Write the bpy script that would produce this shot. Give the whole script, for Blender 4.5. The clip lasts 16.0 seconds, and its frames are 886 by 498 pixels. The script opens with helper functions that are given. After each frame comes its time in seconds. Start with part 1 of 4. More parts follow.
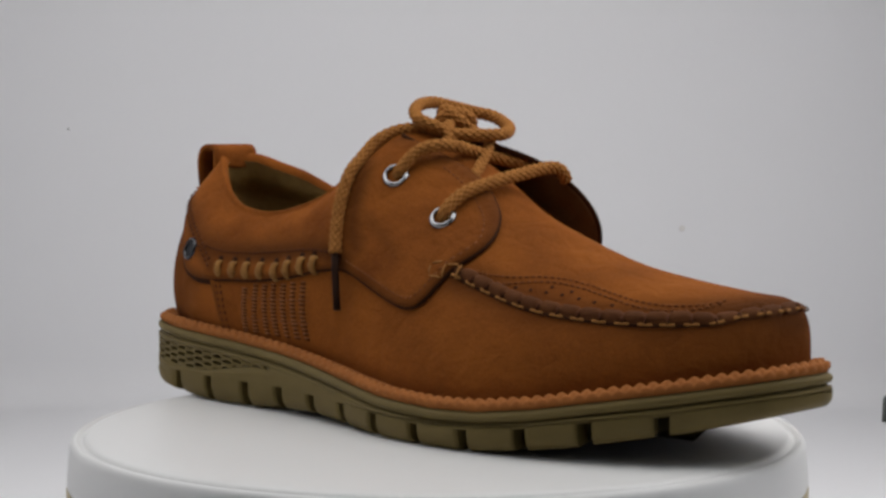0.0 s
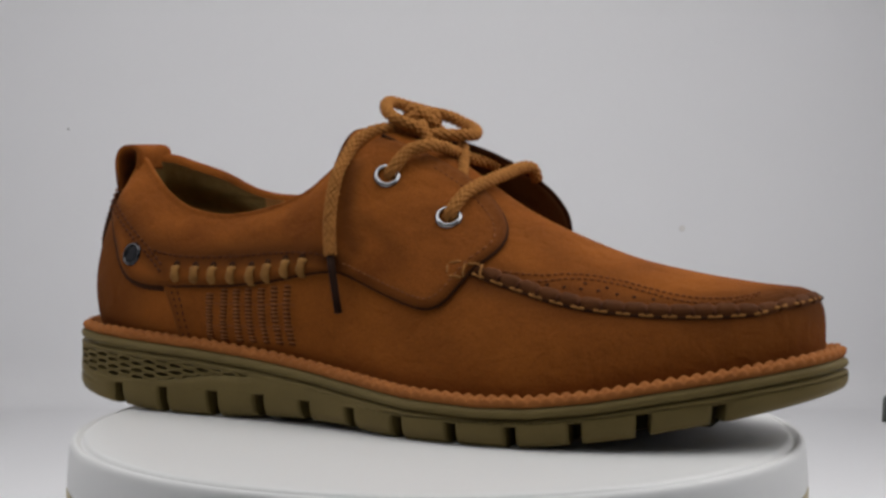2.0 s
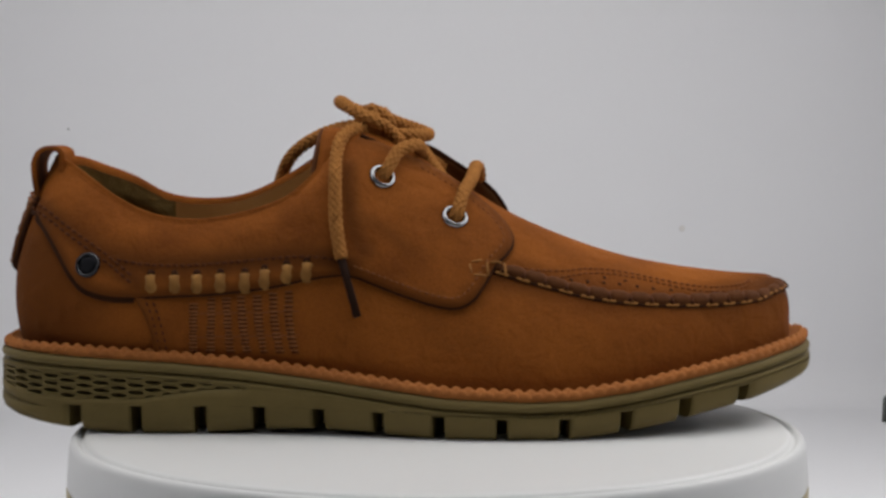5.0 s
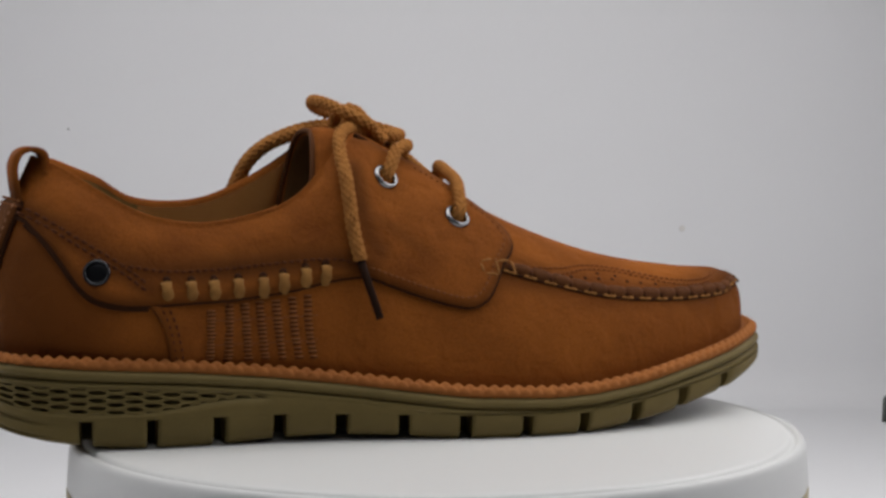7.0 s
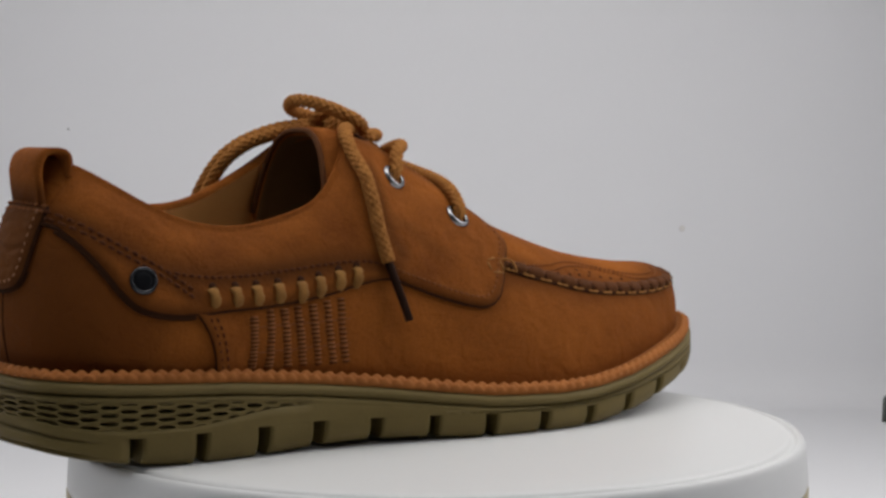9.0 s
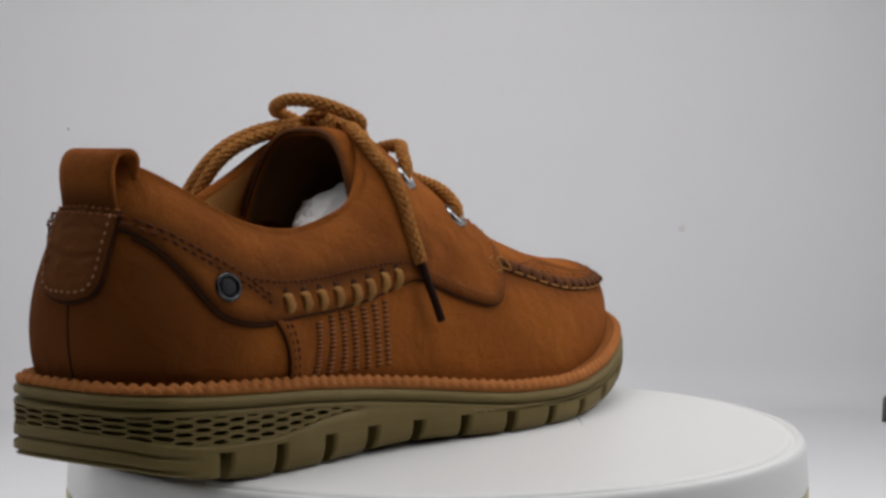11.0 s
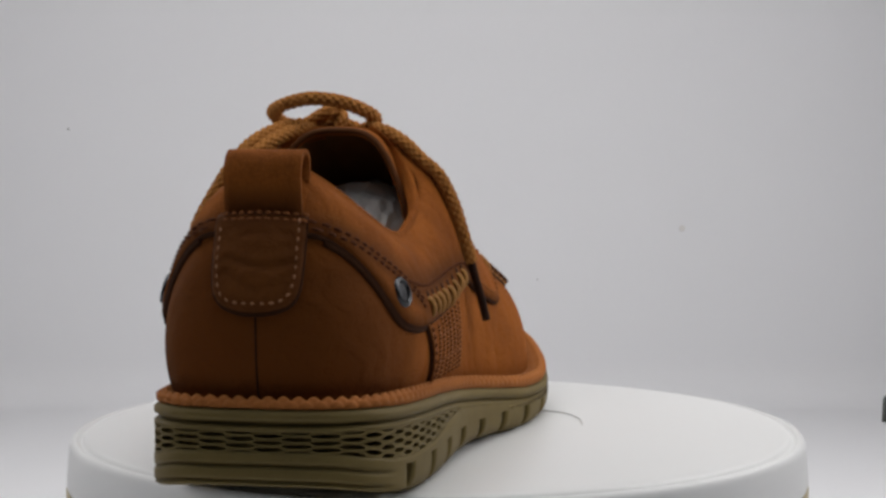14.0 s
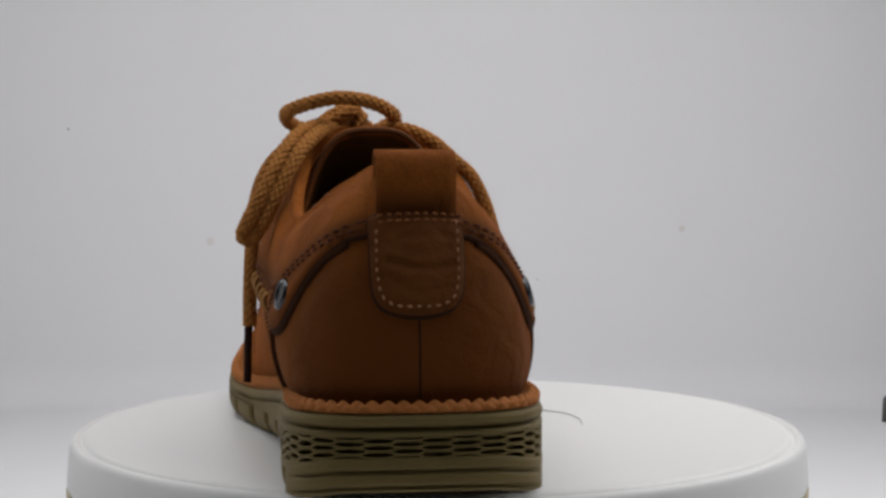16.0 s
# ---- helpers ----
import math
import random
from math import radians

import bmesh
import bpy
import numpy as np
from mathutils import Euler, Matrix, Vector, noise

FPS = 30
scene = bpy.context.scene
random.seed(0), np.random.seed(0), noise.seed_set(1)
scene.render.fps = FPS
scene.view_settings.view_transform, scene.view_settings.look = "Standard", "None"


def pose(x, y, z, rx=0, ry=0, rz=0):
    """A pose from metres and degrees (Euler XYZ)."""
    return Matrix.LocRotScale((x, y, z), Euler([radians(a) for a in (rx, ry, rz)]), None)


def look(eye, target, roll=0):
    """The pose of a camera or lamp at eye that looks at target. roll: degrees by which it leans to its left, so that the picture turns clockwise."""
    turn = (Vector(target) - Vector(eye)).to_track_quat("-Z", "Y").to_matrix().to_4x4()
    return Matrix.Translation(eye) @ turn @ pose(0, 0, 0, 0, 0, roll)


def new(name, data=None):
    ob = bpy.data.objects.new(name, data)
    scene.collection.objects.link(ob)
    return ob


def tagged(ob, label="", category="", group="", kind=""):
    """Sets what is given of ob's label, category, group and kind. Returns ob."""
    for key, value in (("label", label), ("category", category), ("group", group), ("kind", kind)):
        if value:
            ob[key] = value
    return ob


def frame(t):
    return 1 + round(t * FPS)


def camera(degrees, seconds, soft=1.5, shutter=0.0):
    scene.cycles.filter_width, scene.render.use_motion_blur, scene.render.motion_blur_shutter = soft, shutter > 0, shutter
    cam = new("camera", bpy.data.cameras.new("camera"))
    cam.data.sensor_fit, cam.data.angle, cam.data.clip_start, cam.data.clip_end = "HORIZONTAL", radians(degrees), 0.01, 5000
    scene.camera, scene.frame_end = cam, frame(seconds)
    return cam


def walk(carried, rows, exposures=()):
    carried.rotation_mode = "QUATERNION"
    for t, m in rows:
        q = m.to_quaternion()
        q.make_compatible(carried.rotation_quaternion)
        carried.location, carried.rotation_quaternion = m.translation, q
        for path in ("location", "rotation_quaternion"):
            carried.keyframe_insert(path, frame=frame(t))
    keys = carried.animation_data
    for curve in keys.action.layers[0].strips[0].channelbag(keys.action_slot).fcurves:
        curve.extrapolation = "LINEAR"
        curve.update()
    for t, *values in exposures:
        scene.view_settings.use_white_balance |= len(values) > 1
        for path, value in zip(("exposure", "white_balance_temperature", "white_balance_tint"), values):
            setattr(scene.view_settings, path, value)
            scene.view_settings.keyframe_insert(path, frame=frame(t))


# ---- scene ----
U = 0.000925          # one drawing unit of the shoe and turntable, in metres
TURN = [(0.0, -30.68), (0.5, -26.29), (1.0, -21.89), (1.5, -17.46), (2.0, -13.06), (2.5, -8.68), (3.0, -4.33), (3.5, 0.0), (4.0, 4.33),
        (4.6, 9.55), (5.2, 14.78), (5.9, 20.9), (6.5, 26.15), (7.0, 30.5), (7.5, 34.88), (8.0, 39.31), (8.5, 43.79), (9.0, 48.3),
        (9.5, 52.75), (10.0, 57.15), (10.6, 62.42), (11.0, 65.95), (11.5, 70.34), (12.0, 74.72), (12.5, 79.05), (13.0, 83.32), (13.5, 87.61),
        (14.0, 91.86), (14.5, 96.12), (15.0, 100.46), (15.5, 104.71), (16.0, 108.96)]

# ---- camera: stands still on a tripod before the light box ----
cam = camera(27.81, 16.0, soft=3.0)
CAM_POSE = pose(0, -682.93 * U, 112.19 * U, 90 - 3.704, 0, -0.2376)
walk(cam, [(0.0, CAM_POSE), (16.0, CAM_POSE)], exposures=[(0.0, 0.0), (4.0, -0.01), (9.0, 0.01), (13.0, 0.05), (16.0, 0.06)])

# ---- world and light ----
world = bpy.data.worlds.new("dim_room")
scene.world = world
world.use_nodes = True
world.node_tree.nodes["Background"].inputs[0].default_value = (0.9, 0.95, 1.0, 1)
world.node_tree.nodes["Background"].inputs[1].default_value = 0.42


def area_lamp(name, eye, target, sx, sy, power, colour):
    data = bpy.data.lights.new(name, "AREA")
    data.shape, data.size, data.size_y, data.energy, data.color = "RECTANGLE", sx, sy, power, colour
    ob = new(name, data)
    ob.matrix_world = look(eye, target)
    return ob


area_lamp("light_box_lamp", (0.0, -0.02, 0.50), (0.0, 0.0, 0.0), 0.46, 0.34, 1.45, (1.0, 0.985, 0.97))
# unseen fill lamps, added just inside the side walls to brighten the flanks
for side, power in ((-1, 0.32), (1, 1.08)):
    area_lamp("side_fill", (side * 0.322, 0.04, 0.20), (0.0, 0.04, 0.08), 0.42, 0.34, power, (1.0, 0.99, 0.98))


# ---- materials ----
def material(name, base, rough=0.6, dark=None, scale=60.0, fine=900.0, bump=0.15, metal=0.0, contrast=0.5, burn=None, spec=0.5, crease=0.0):
    """A surface with a broad and a fine variation of colour and a fine relief. Scales are in cycles per metre."""
    m = bpy.data.materials.new(name)
    m.use_nodes = True
    nodes, links = m.node_tree.nodes, m.node_tree.links
    p = nodes["Principled BSDF"]
    p.inputs["Roughness"].default_value = rough
    p.inputs["Metallic"].default_value = metal
    p.inputs["Diffuse Roughness"].default_value = 0.7 if crease else 0.0
    p.inputs["Specular IOR Level"].default_value = spec
    co = nodes.new("ShaderNodeTexCoord")
    broad, grain = nodes.new("ShaderNodeTexNoise"), nodes.new("ShaderNodeTexNoise")
    broad.inputs["Scale"].default_value, broad.inputs["Detail"].default_value = scale, 7
    grain.inputs["Scale"].default_value, grain.inputs["Detail"].default_value = fine, 3
    for n in (broad, grain):
        links.new(co.outputs["Object"], n.inputs["Vector"])
    ramp = nodes.new("ShaderNodeValToRGB")
    dark = dark or tuple(c * 0.75 for c in base)
    ramp.color_ramp.elements[0].position, ramp.color_ramp.elements[0].color = 0.5 - contrast / 2, (*dark, 1)
    ramp.color_ramp.elements[1].position, ramp.color_ramp.elements[1].color = 0.5 + contrast / 2, (*base, 1)
    add = nodes.new("ShaderNodeMix")
    add.data_type = "FLOAT"
    add.inputs["Factor"].default_value = 0.35
    links.new(broad.outputs["Fac"], add.inputs["A"])
    links.new(grain.outputs["Fac"], add.inputs["B"])
    links.new(add.outputs["Result"], ramp.inputs["Fac"])
    colour = ramp.outputs["Color"]
    if burn:
        # hand-worked burnish along the leather's cut edges and seams, plus painted shade on the pull tab
        dye_shade, mix = nodes.new("ShaderNodeAttribute"), nodes.new("ShaderNodeMix")
        dye_shade.attribute_name, mix.data_type = "dye_shade", "RGBA"
        uneven = nodes.new("ShaderNodeMath")
        uneven.operation, uneven.use_clamp = "MULTIPLY", True
        spread = nodes.new("ShaderNodeMapRange")
        spread.inputs["From Min"].default_value, spread.inputs["From Max"].default_value = 0.3, 0.65
        spread.inputs["To Min"].default_value, spread.inputs["To Max"].default_value = 0.55, 1.15
        links.new(add.outputs["Result"], spread.inputs["Value"])
        links.new(dye_shade.outputs["Fac"], uneven.inputs[0])
        links.new(spread.outputs["Result"], uneven.inputs[1])
        links.new(uneven.outputs["Value"], mix.inputs["Factor"])
        links.new(colour, mix.inputs["A"])
        mix.inputs["B"].default_value = (*burn, 1)
        colour = mix.outputs["Result"]
    links.new(colour, p.inputs["Base Color"])
    b = nodes.new("ShaderNodeBump")
    b.inputs["Strength"].default_value, b.inputs["Distance"].default_value = bump, 0.0006
    links.new(grain.outputs["Fac"], b.inputs["Height"])
    if crease:
        wrinkle, b2 = nodes.new("ShaderNodeTexNoise"), nodes.new("ShaderNodeBump")
        wrinkle.inputs["Scale"].default_value, wrinkle.inputs["Detail"].default_value, wrinkle.inputs["Distortion"].default_value = 95, 6, 0.5
        b2.inputs["Strength"].default_value, b2.inputs["Distance"].default_value = crease, 0.0022
        links.new(co.outputs["Object"], wrinkle.inputs["Vector"])
        links.new(wrinkle.outputs["Fac"], b2.inputs["Height"])
        links.new(b.outputs["Normal"], b2.inputs["Normal"])
        b = b2
    links.new(b.outputs["Normal"], p.inputs["Normal"])
    return m


BURN_AND_SHADE = (0.083, 0.0262, 0.0058)
LEATHER = material("tan_nubuck", (0.326, 0.101, 0.0168), 0.85, (0.190, 0.055, 0.0098), 34, 1300, 0.4, spec=0.05, burn=BURN_AND_SHADE, crease=0.75, contrast=0.30)
PANEL = material("tan_nubuck_panel", (0.326, 0.101, 0.0168), 0.82, (0.185, 0.053, 0.0095), 40, 1300, 0.4, spec=0.05, burn=BURN_AND_SHADE, crease=0.75, contrast=0.30)
BURNISH = material("burnished_leather", (0.105, 0.035, 0.0085), 0.75, (0.060, 0.020, 0.006), 90, 1400, 0.3, spec=0.1)
# for cut edges and holes, and for cords that stand in for shadow
EDGE = material("dark_edge_and_shadow", (0.042, 0.016, 0.007), 0.85, None, 120, 1600, 0.1, spec=0.05)
SLIT = material("dark_slit", (0.10, 0.033, 0.010), 0.85, None, 120, 1600, 0.1, spec=0.08)
LINING = material("olive_lining", (0.38, 0.245, 0.085), 0.9, (0.22, 0.135, 0.043), 55, 2200, 0.35, spec=0.1, crease=1.0, contrast=0.3)
TONGUE_LINING = material("brown_tongue_lining", (0.15, 0.075, 0.028), 0.9, (0.10, 0.048, 0.018), 60, 2200, 0.2, spec=0.08, crease=0.5)
TAN_LINING = material("tan_leather_lining", (0.78, 0.40, 0.135), 0.75, (0.64, 0.30, 0.095), 60, 1500, 0.12, spec=0.15)
RUBBER = material("olive_rubber", (0.148, 0.106, 0.034), 0.62, (0.112, 0.079, 0.024), 70, 1100, 0.1, spec=0.2)
# the olive rubber again, darkened for the shade in the tread recesses
SHADED_RUBBER = material("shaded_rubber", (0.030, 0.022, 0.009), 0.8, None, 70, 1100, 0.08, spec=0.1)
WELT = material("orange_welt", (0.36, 0.130, 0.034), 0.78, (0.24, 0.082, 0.021), 120, 1300, 0.15, spec=0.12)
CHROME = material("steel_ring", (0.27, 0.27, 0.275), 0.05, (0.22, 0.22, 0.225), 200, 1500, 0.02, metal=1.0)
GUNMETAL = material("dark_steel", (0.022, 0.022, 0.025), 0.38, (0.016, 0.016, 0.018), 200, 1500, 0.02, metal=1.0)
THREAD = material("brown_thread", (0.26, 0.092, 0.029), 0.8, (0.16, 0.055, 0.018), 200, 2500, 0.2, spec=0.1)
DARK_THREAD = material("dark_brown_thread", (0.10, 0.031, 0.010), 0.8, (0.06, 0.019, 0.007), 200, 2500, 0.2, spec=0.1)
PALE_THREAD = material("pale_brown_thread", (0.36, 0.145, 0.05), 0.8, (0.24, 0.085, 0.026), 200, 2500, 0.2, spec=0.1)
GOLD_THREAD = material("golden_thread", (0.36, 0.165, 0.042), 0.8, (0.24, 0.10, 0.025), 200, 2500, 0.2, spec=0.15)
LACING = material("golden_flat_lacing", (0.29, 0.138, 0.034), 0.8, (0.16, 0.07, 0.017), 150, 1800, 0.3, spec=0.15)
LACE = material("golden_brown_cord", (0.40, 0.175, 0.046), 0.9, (0.21, 0.080, 0.020), 420, 2500, 0.35, spec=0.08)
AGLET = material("dark_plastic_tip", (0.022, 0.009, 0.005), 0.6, None, 200, 1500, 0.05, spec=0.06)
PAPER = material("white_tissue_paper", (0.88, 0.88, 0.88), 0.85, (0.80, 0.80, 0.80), 40, 700, 0.2)
PLASTIC = material("white_plastic", (0.68, 0.68, 0.675), 0.38, (0.65, 0.65, 0.645), 8, 500, 0.03, contrast=0.9)
BEIGE = material("yellowed_plastic", (0.42, 0.36, 0.22), 0.5, (0.34, 0.28, 0.16), 20, 500, 0.05)
SHEET = material("white_backdrop_sheet", (0.825, 0.825, 0.84), 0.85, (0.80, 0.80, 0.815), 5, 260, 0.05, contrast=0.9, spec=0.2)
ROOM = material("grey_room_paint", (0.35, 0.35, 0.35), 0.9, None, 3, 200, 0.05)
HAIR = material("dark_fibre", (0.55, 0.54, 0.53), 0.6, None, 200, 2000, 0.0)


# ---- building helpers ----
def solid(name, verts, faces, mat, parent=None, label="", smooth=True, place=None, dye_shade=None):
    """One mesh object; verts in metres in its parent's space. mat may be a list, then faces are (material, corners)."""
    me = bpy.data.meshes.new(name)
    mats = mat if isinstance(mat, list) else [mat]
    slots = None
    if isinstance(mat, list):
        slots, faces = [f[0] for f in faces], [f[1] for f in faces]
    me.from_pydata([tuple(map(float, v)) for v in verts], [], [tuple(int(i) for i in f) for f in faces])
    for m in mats:
        me.materials.append(m)
    me.polygons.foreach_set("use_smooth", [smooth] * len(me.polygons))
    if slots:
        me.polygons.foreach_set("material_index", slots)
    bm = bmesh.new()
    bm.from_mesh(me)
    bmesh.ops.recalc_face_normals(bm, faces=bm.faces)
    bm.to_mesh(me)
    bm.free()
    if dye_shade is not None:
        me.attributes.new("dye_shade", "FLOAT", "POINT").data.foreach_set("value", [float(x) for x in dye_shade])
    me.update()
    ob = new(name, me)
    ob.parent = parent
    if place is not None:
        ob.matrix_basis = place
    return tagged(ob, label)


def grid_faces(rows, cols, close_cols=False, close_rows=False, start=0):
    out = []
    for i in range(rows if close_rows else rows - 1):
        for j in range(cols if close_cols else cols - 1):
            a, b = i, (i + 1) % rows
            c, d = j, (j + 1) % cols
            out.append((start + a * cols + c, start + a * cols + d, start + b * cols + d, start + b * cols + c))
    return out


def spline(keys, steps, closed=False):
    """Catmull-Rom through the keys, each a tuple of numbers."""
    k = np.array(keys, float)
    n = len(k)
    out = []
    for i in range(n if closed else n - 1):
        if closed:
            a, b, c, d = k[i - 1], k[i], k[(i + 1) % n], k[(i + 2) % n]
        else:
            a, b, c, d = k[max(i - 1, 0)], k[i], k[i + 1], k[min(i + 2, n - 1)]
        for q in range(steps):
            t = q / steps
            out.append(0.5 * (2 * b + (c - a) * t + (2 * a - 5 * b + 4 * c - d) * t * t + (3 * b - a - 3 * c + d) * t ** 3))
    if not closed:
        out.append(k[-1])
    return np.array(out)


def even(path, count, closed=False):
    """The path again, in equal steps along its length."""
    p = np.vstack([path, path[:1]]) if closed else path
    run = np.concatenate([[0], np.cumsum(np.linalg.norm(np.diff(p, axis=0), axis=1))])
    at = np.linspace(0, run[-1], count + 1)[:-1] if closed else np.linspace(0, run[-1], count)
    return np.stack([np.interp(at, run, p[:, c]) for c in range(p.shape[1])], 1)


def smooth01(x):
    x = np.clip(x, 0, 1)
    return x * x * (3 - 2 * x)


def lathe(profile, count=128):
    """A solid of revolution about z from (radius, z) pairs."""
    a = np.linspace(0, 2 * math.pi, count, endpoint=False)
    verts = [(r * math.cos(t), r * math.sin(t), z) for r, z in profile for t in a]
    return verts, grid_faces(len(profile), count, close_cols=True)


def tube(path, radius, sides=10, taper=None):
    """A round cord along a path of points."""
    p = np.array(path, float)
    n = len(p)
    tang = np.gradient(p, axis=0)
    tang /= np.linalg.norm(tang, axis=1)[:, None] + 1e-12
    up = np.array([0, 0, 1.0]) if abs(tang[0][2]) < 0.9 else np.array([1.0, 0, 0])
    verts = []
    for i in range(n):
        up = up - tang[i] * (up @ tang[i])
        up /= np.linalg.norm(up)
        side = np.cross(tang[i], up)
        r = radius * (taper[i] if taper is not None else 1)
        for k in range(sides):
            a = 2 * math.pi * k / sides
            verts.append(p[i] + r * (math.cos(a) * up + math.sin(a) * side))
    faces = grid_faces(n, sides, close_cols=True)
    verts += [p[0], p[-1]]
    for k in range(sides):
        faces.append((len(verts) - 2, (k + 1) % sides, k))
        faces.append((len(verts) - 1, (n - 1) * sides + k, (n - 1) * sides + (k + 1) % sides))
    return verts, faces


# ---- light box and room ----
def sheet_sweep():
    """Backdrop sheet: floor, a soft bend and the back wall, with thickness."""
    x0, x1, y0, yb, zf, zt, r = -0.328, 0.328, -0.50, 0.575, -0.0800, 0.56, 0.03
    prof = [(y0, zf), (-0.2, zf), (0.1, zf), (0.35, zf)]
    prof += [(yb - r + r * math.sin(a), zf + r - r * math.cos(a)) for a in np.linspace(0, math.pi / 2, 10)]
    prof += [(yb, 0.1), (yb, 0.3), (yb, zt)]
    verts, cols = [], len(prof)
    for off in (0, 0.003):
        for x in np.linspace(x0, x1, 13):
            for i, (y, z) in enumerate(prof):
                verts.append((x, y + (off if i > 5 else 0), z - (off if i < 10 else 0)))
    faces = grid_faces(13, cols) + grid_faces(13, cols, start=13 * cols)
    return solid("backdrop", verts, faces, SHEET)


def slab(name, x0, x1, y0, y1, z0, z1, mat, parent=None, label=""):
    v = [(x, y, z) for x in (x0, x1) for y in (y0, y1) for z in (z0, z1)]
    f = [(0, 1, 3, 2), (4, 6, 7, 5), (0, 4, 5, 1), (2, 3, 7, 6), (0, 2, 6, 4), (1, 5, 7, 3)]
    return solid(name, v, f, mat, parent, label, smooth=False)



def marks():
    """A few faint specks on the sheet and the dark feet of the box at its rear corners."""
    for x, z, r, mat in ((-0.2468, 0.1065, 0.0009, MARK), (0.1665, 0.0395, 0.0021, STAIN), (0.069, 0.005, 0.0006, MARK), (-0.152, 0.031, 0.0026, STAIN)):
        v, f = lathe([(0.00005, 0.0), (r * 0.7, 0.0), (r, -0.0002)], 14)
        solid("speck" if mat is MARK else "stain", v, f, mat, SHEET_OB, place=pose(x, 0.5745, z, 90))
    for x in (-0.2850, 0.2902):
        v, f = lathe([(0.00005, 0.017), (0.0035, 0.0165), (0.0048, 0.0145), (0.0052, 0.0), (0.00005, 0.0)], 20)
        tagged(solid("rubber_foot", v, f, FOOT, place=pose(x, 0.50, -0.080)), "small dark grey rubber foot on the backdrop sheet", "rubber foot", "box feet")


STAIN = material("faint_beige_stain", (0.77, 0.755, 0.735), 0.9, (0.70, 0.68, 0.65), 700, 2000, 0.0)
MARK = material("grey_speck", (0.5, 0.5, 0.5), 0.9, None, 300, 2000, 0.0)
FOOT = material("dark_grey_rubber", (0.10, 0.11, 0.10), 0.8, None, 200, 1500, 0.05)
SHEET_OB = tagged(sheet_sweep(), "white seamless backdrop sheet with faint specks and stains", "backdrop", kind="structure")
marks()
tagged(slab("wall_left", -0.345, -0.330, -0.22, 0.60, -0.084, 0.56, SHEET), "white side wall of the light box", "wall", kind="structure")
tagged(slab("wall_right", 0.330, 0.345, -0.22, 0.60, -0.084, 0.56, SHEET), "white side wall of the light box", "wall", kind="structure")
tagged(slab("ceiling", -0.345, 0.345, -0.22, 0.60, 0.562, 0.575, SHEET), "white light box ceiling", "ceiling", kind="structure")
tagged(slab("floor", -1.6, 1.6, -2.0, 1.2, -0.11, -0.090, ROOM), "grey table surface under the light box", "floor", kind="structure")
tagged(slab("wall_back", -1.6, 1.6, 1.2, 1.25, -0.11, 1.9, ROOM), "plain grey room wall", "wall", kind="structure")
tagged(slab("wall_front", -1.6, 1.6, -2.05, -2.0, -0.11, 1.9, ROOM), "plain grey room wall", "wall", kind="structure")
tagged(slab("wall_east", 1.6, 1.65, -2.0, 1.2, -0.11, 1.9, ROOM), "plain grey room wall", "wall", kind="structure")
tagged(slab("wall_west", -1.65, -1.6, -2.0, 1.2, -0.11, 1.9, ROOM), "plain grey room wall", "wall", kind="structure")


# ---- turntable ----
def turntable():
    top = new("turntable")
    tagged(top, "white plastic motorised display turntable on the backdrop sheet", "turntable")
    prof = [(0.01, 0), (60, 0), (120, 0), (131.6, 0), (132.8, -0.2), (133.6, -0.9), (134.0, -1.9), (134.6, -2.2), (135.2, -1.9), (135.9, -1.0), (136.8, -0.7), (137.7, -1.0),
            (138.4, -1.9), (138.9, -3.4), (139.4, -8), (139.9, -15), (140.0, -17.2), (139.7, -18.0), (138.8, -18.2), (118, -18.2), (0.01, -18.2)]
    v, f = lathe([(r * U, z * U) for r, z in prof], 192)
    platter = solid("platter", v, f, PLASTIC, top)
    v, f = lathe([(r * U, z * U) for r, z in [(0.01, -18.6), (130, -18.6), (139.6, -18.7), (140.2, -19.4), (140.2, -22.5), (139, -23.2), (0.01, -23.2)]], 160)
    solid("trim_ring", v, f, BEIGE, top, "yellowed plastic ring under the platter")
    v, f = lathe([(r * U, z * U) for r, z in [(0.01, -23.4), (136, -23.4), (139.5, -25), (141, -30), (142, -82), (141, -86.2), (0.01, -86.2)]], 160)
    solid("base", v, f, PLASTIC, top, "white plastic base drum")
    top.location = (0.8 * U, 0, 0)
    return top, platter


TABLE, PLATTER = turntable()

# ---- the shoe: forms ----
SHOE = new("shoe")
tagged(SHOE, "tan nubuck lace-up shoe on the turntable, olive lugged sole", "shoe")
WELT_Z = [(-10, 34.5), (0, 34.4), (30, 33.4), (69, 31.2), (100, 28.3), (127, 25.1), (150, 22.0), (171, 19.6), (201, 18.4), (220, 19.0), (242, 21.6), (262, 25.2), (283, 28.7), (300, 31.7), (318, 34.8)]
LUG_Z = [(-10, 16.8), (0, 16.6), (4, 15.9), (9, 14.2), (20, 12.0), (33, 10.9), (80, 10.8), (104, 10.8), (127, 10.2), (150, 9.6), (171, 8.8), (201, 8.6), (220, 9.2), (242, 11.4), (262, 14.4), (283, 17.2), (300, 20.6), (318, 23.6)]
FOOT_Z = [(-10, 9), (0, 8.0), (3, 7.4), (9, 5.8), (20, 3.6), (32, 1.8), (44, 0.5), (54, 0), (80, 0.2), (97, 1.4), (118, 2.3), (138, 1.9), (156, 0.6), (170, 0), (215, 0), (228, 1.2), (242, 2.8), (258, 5.2), (273, 8.2), (290, 11.2), (303, 14.2), (318, 18.2)]


def table(keys, x):
    k = np.array(keys, float)
    return np.interp(x, k[:, 0], k[:, 1])


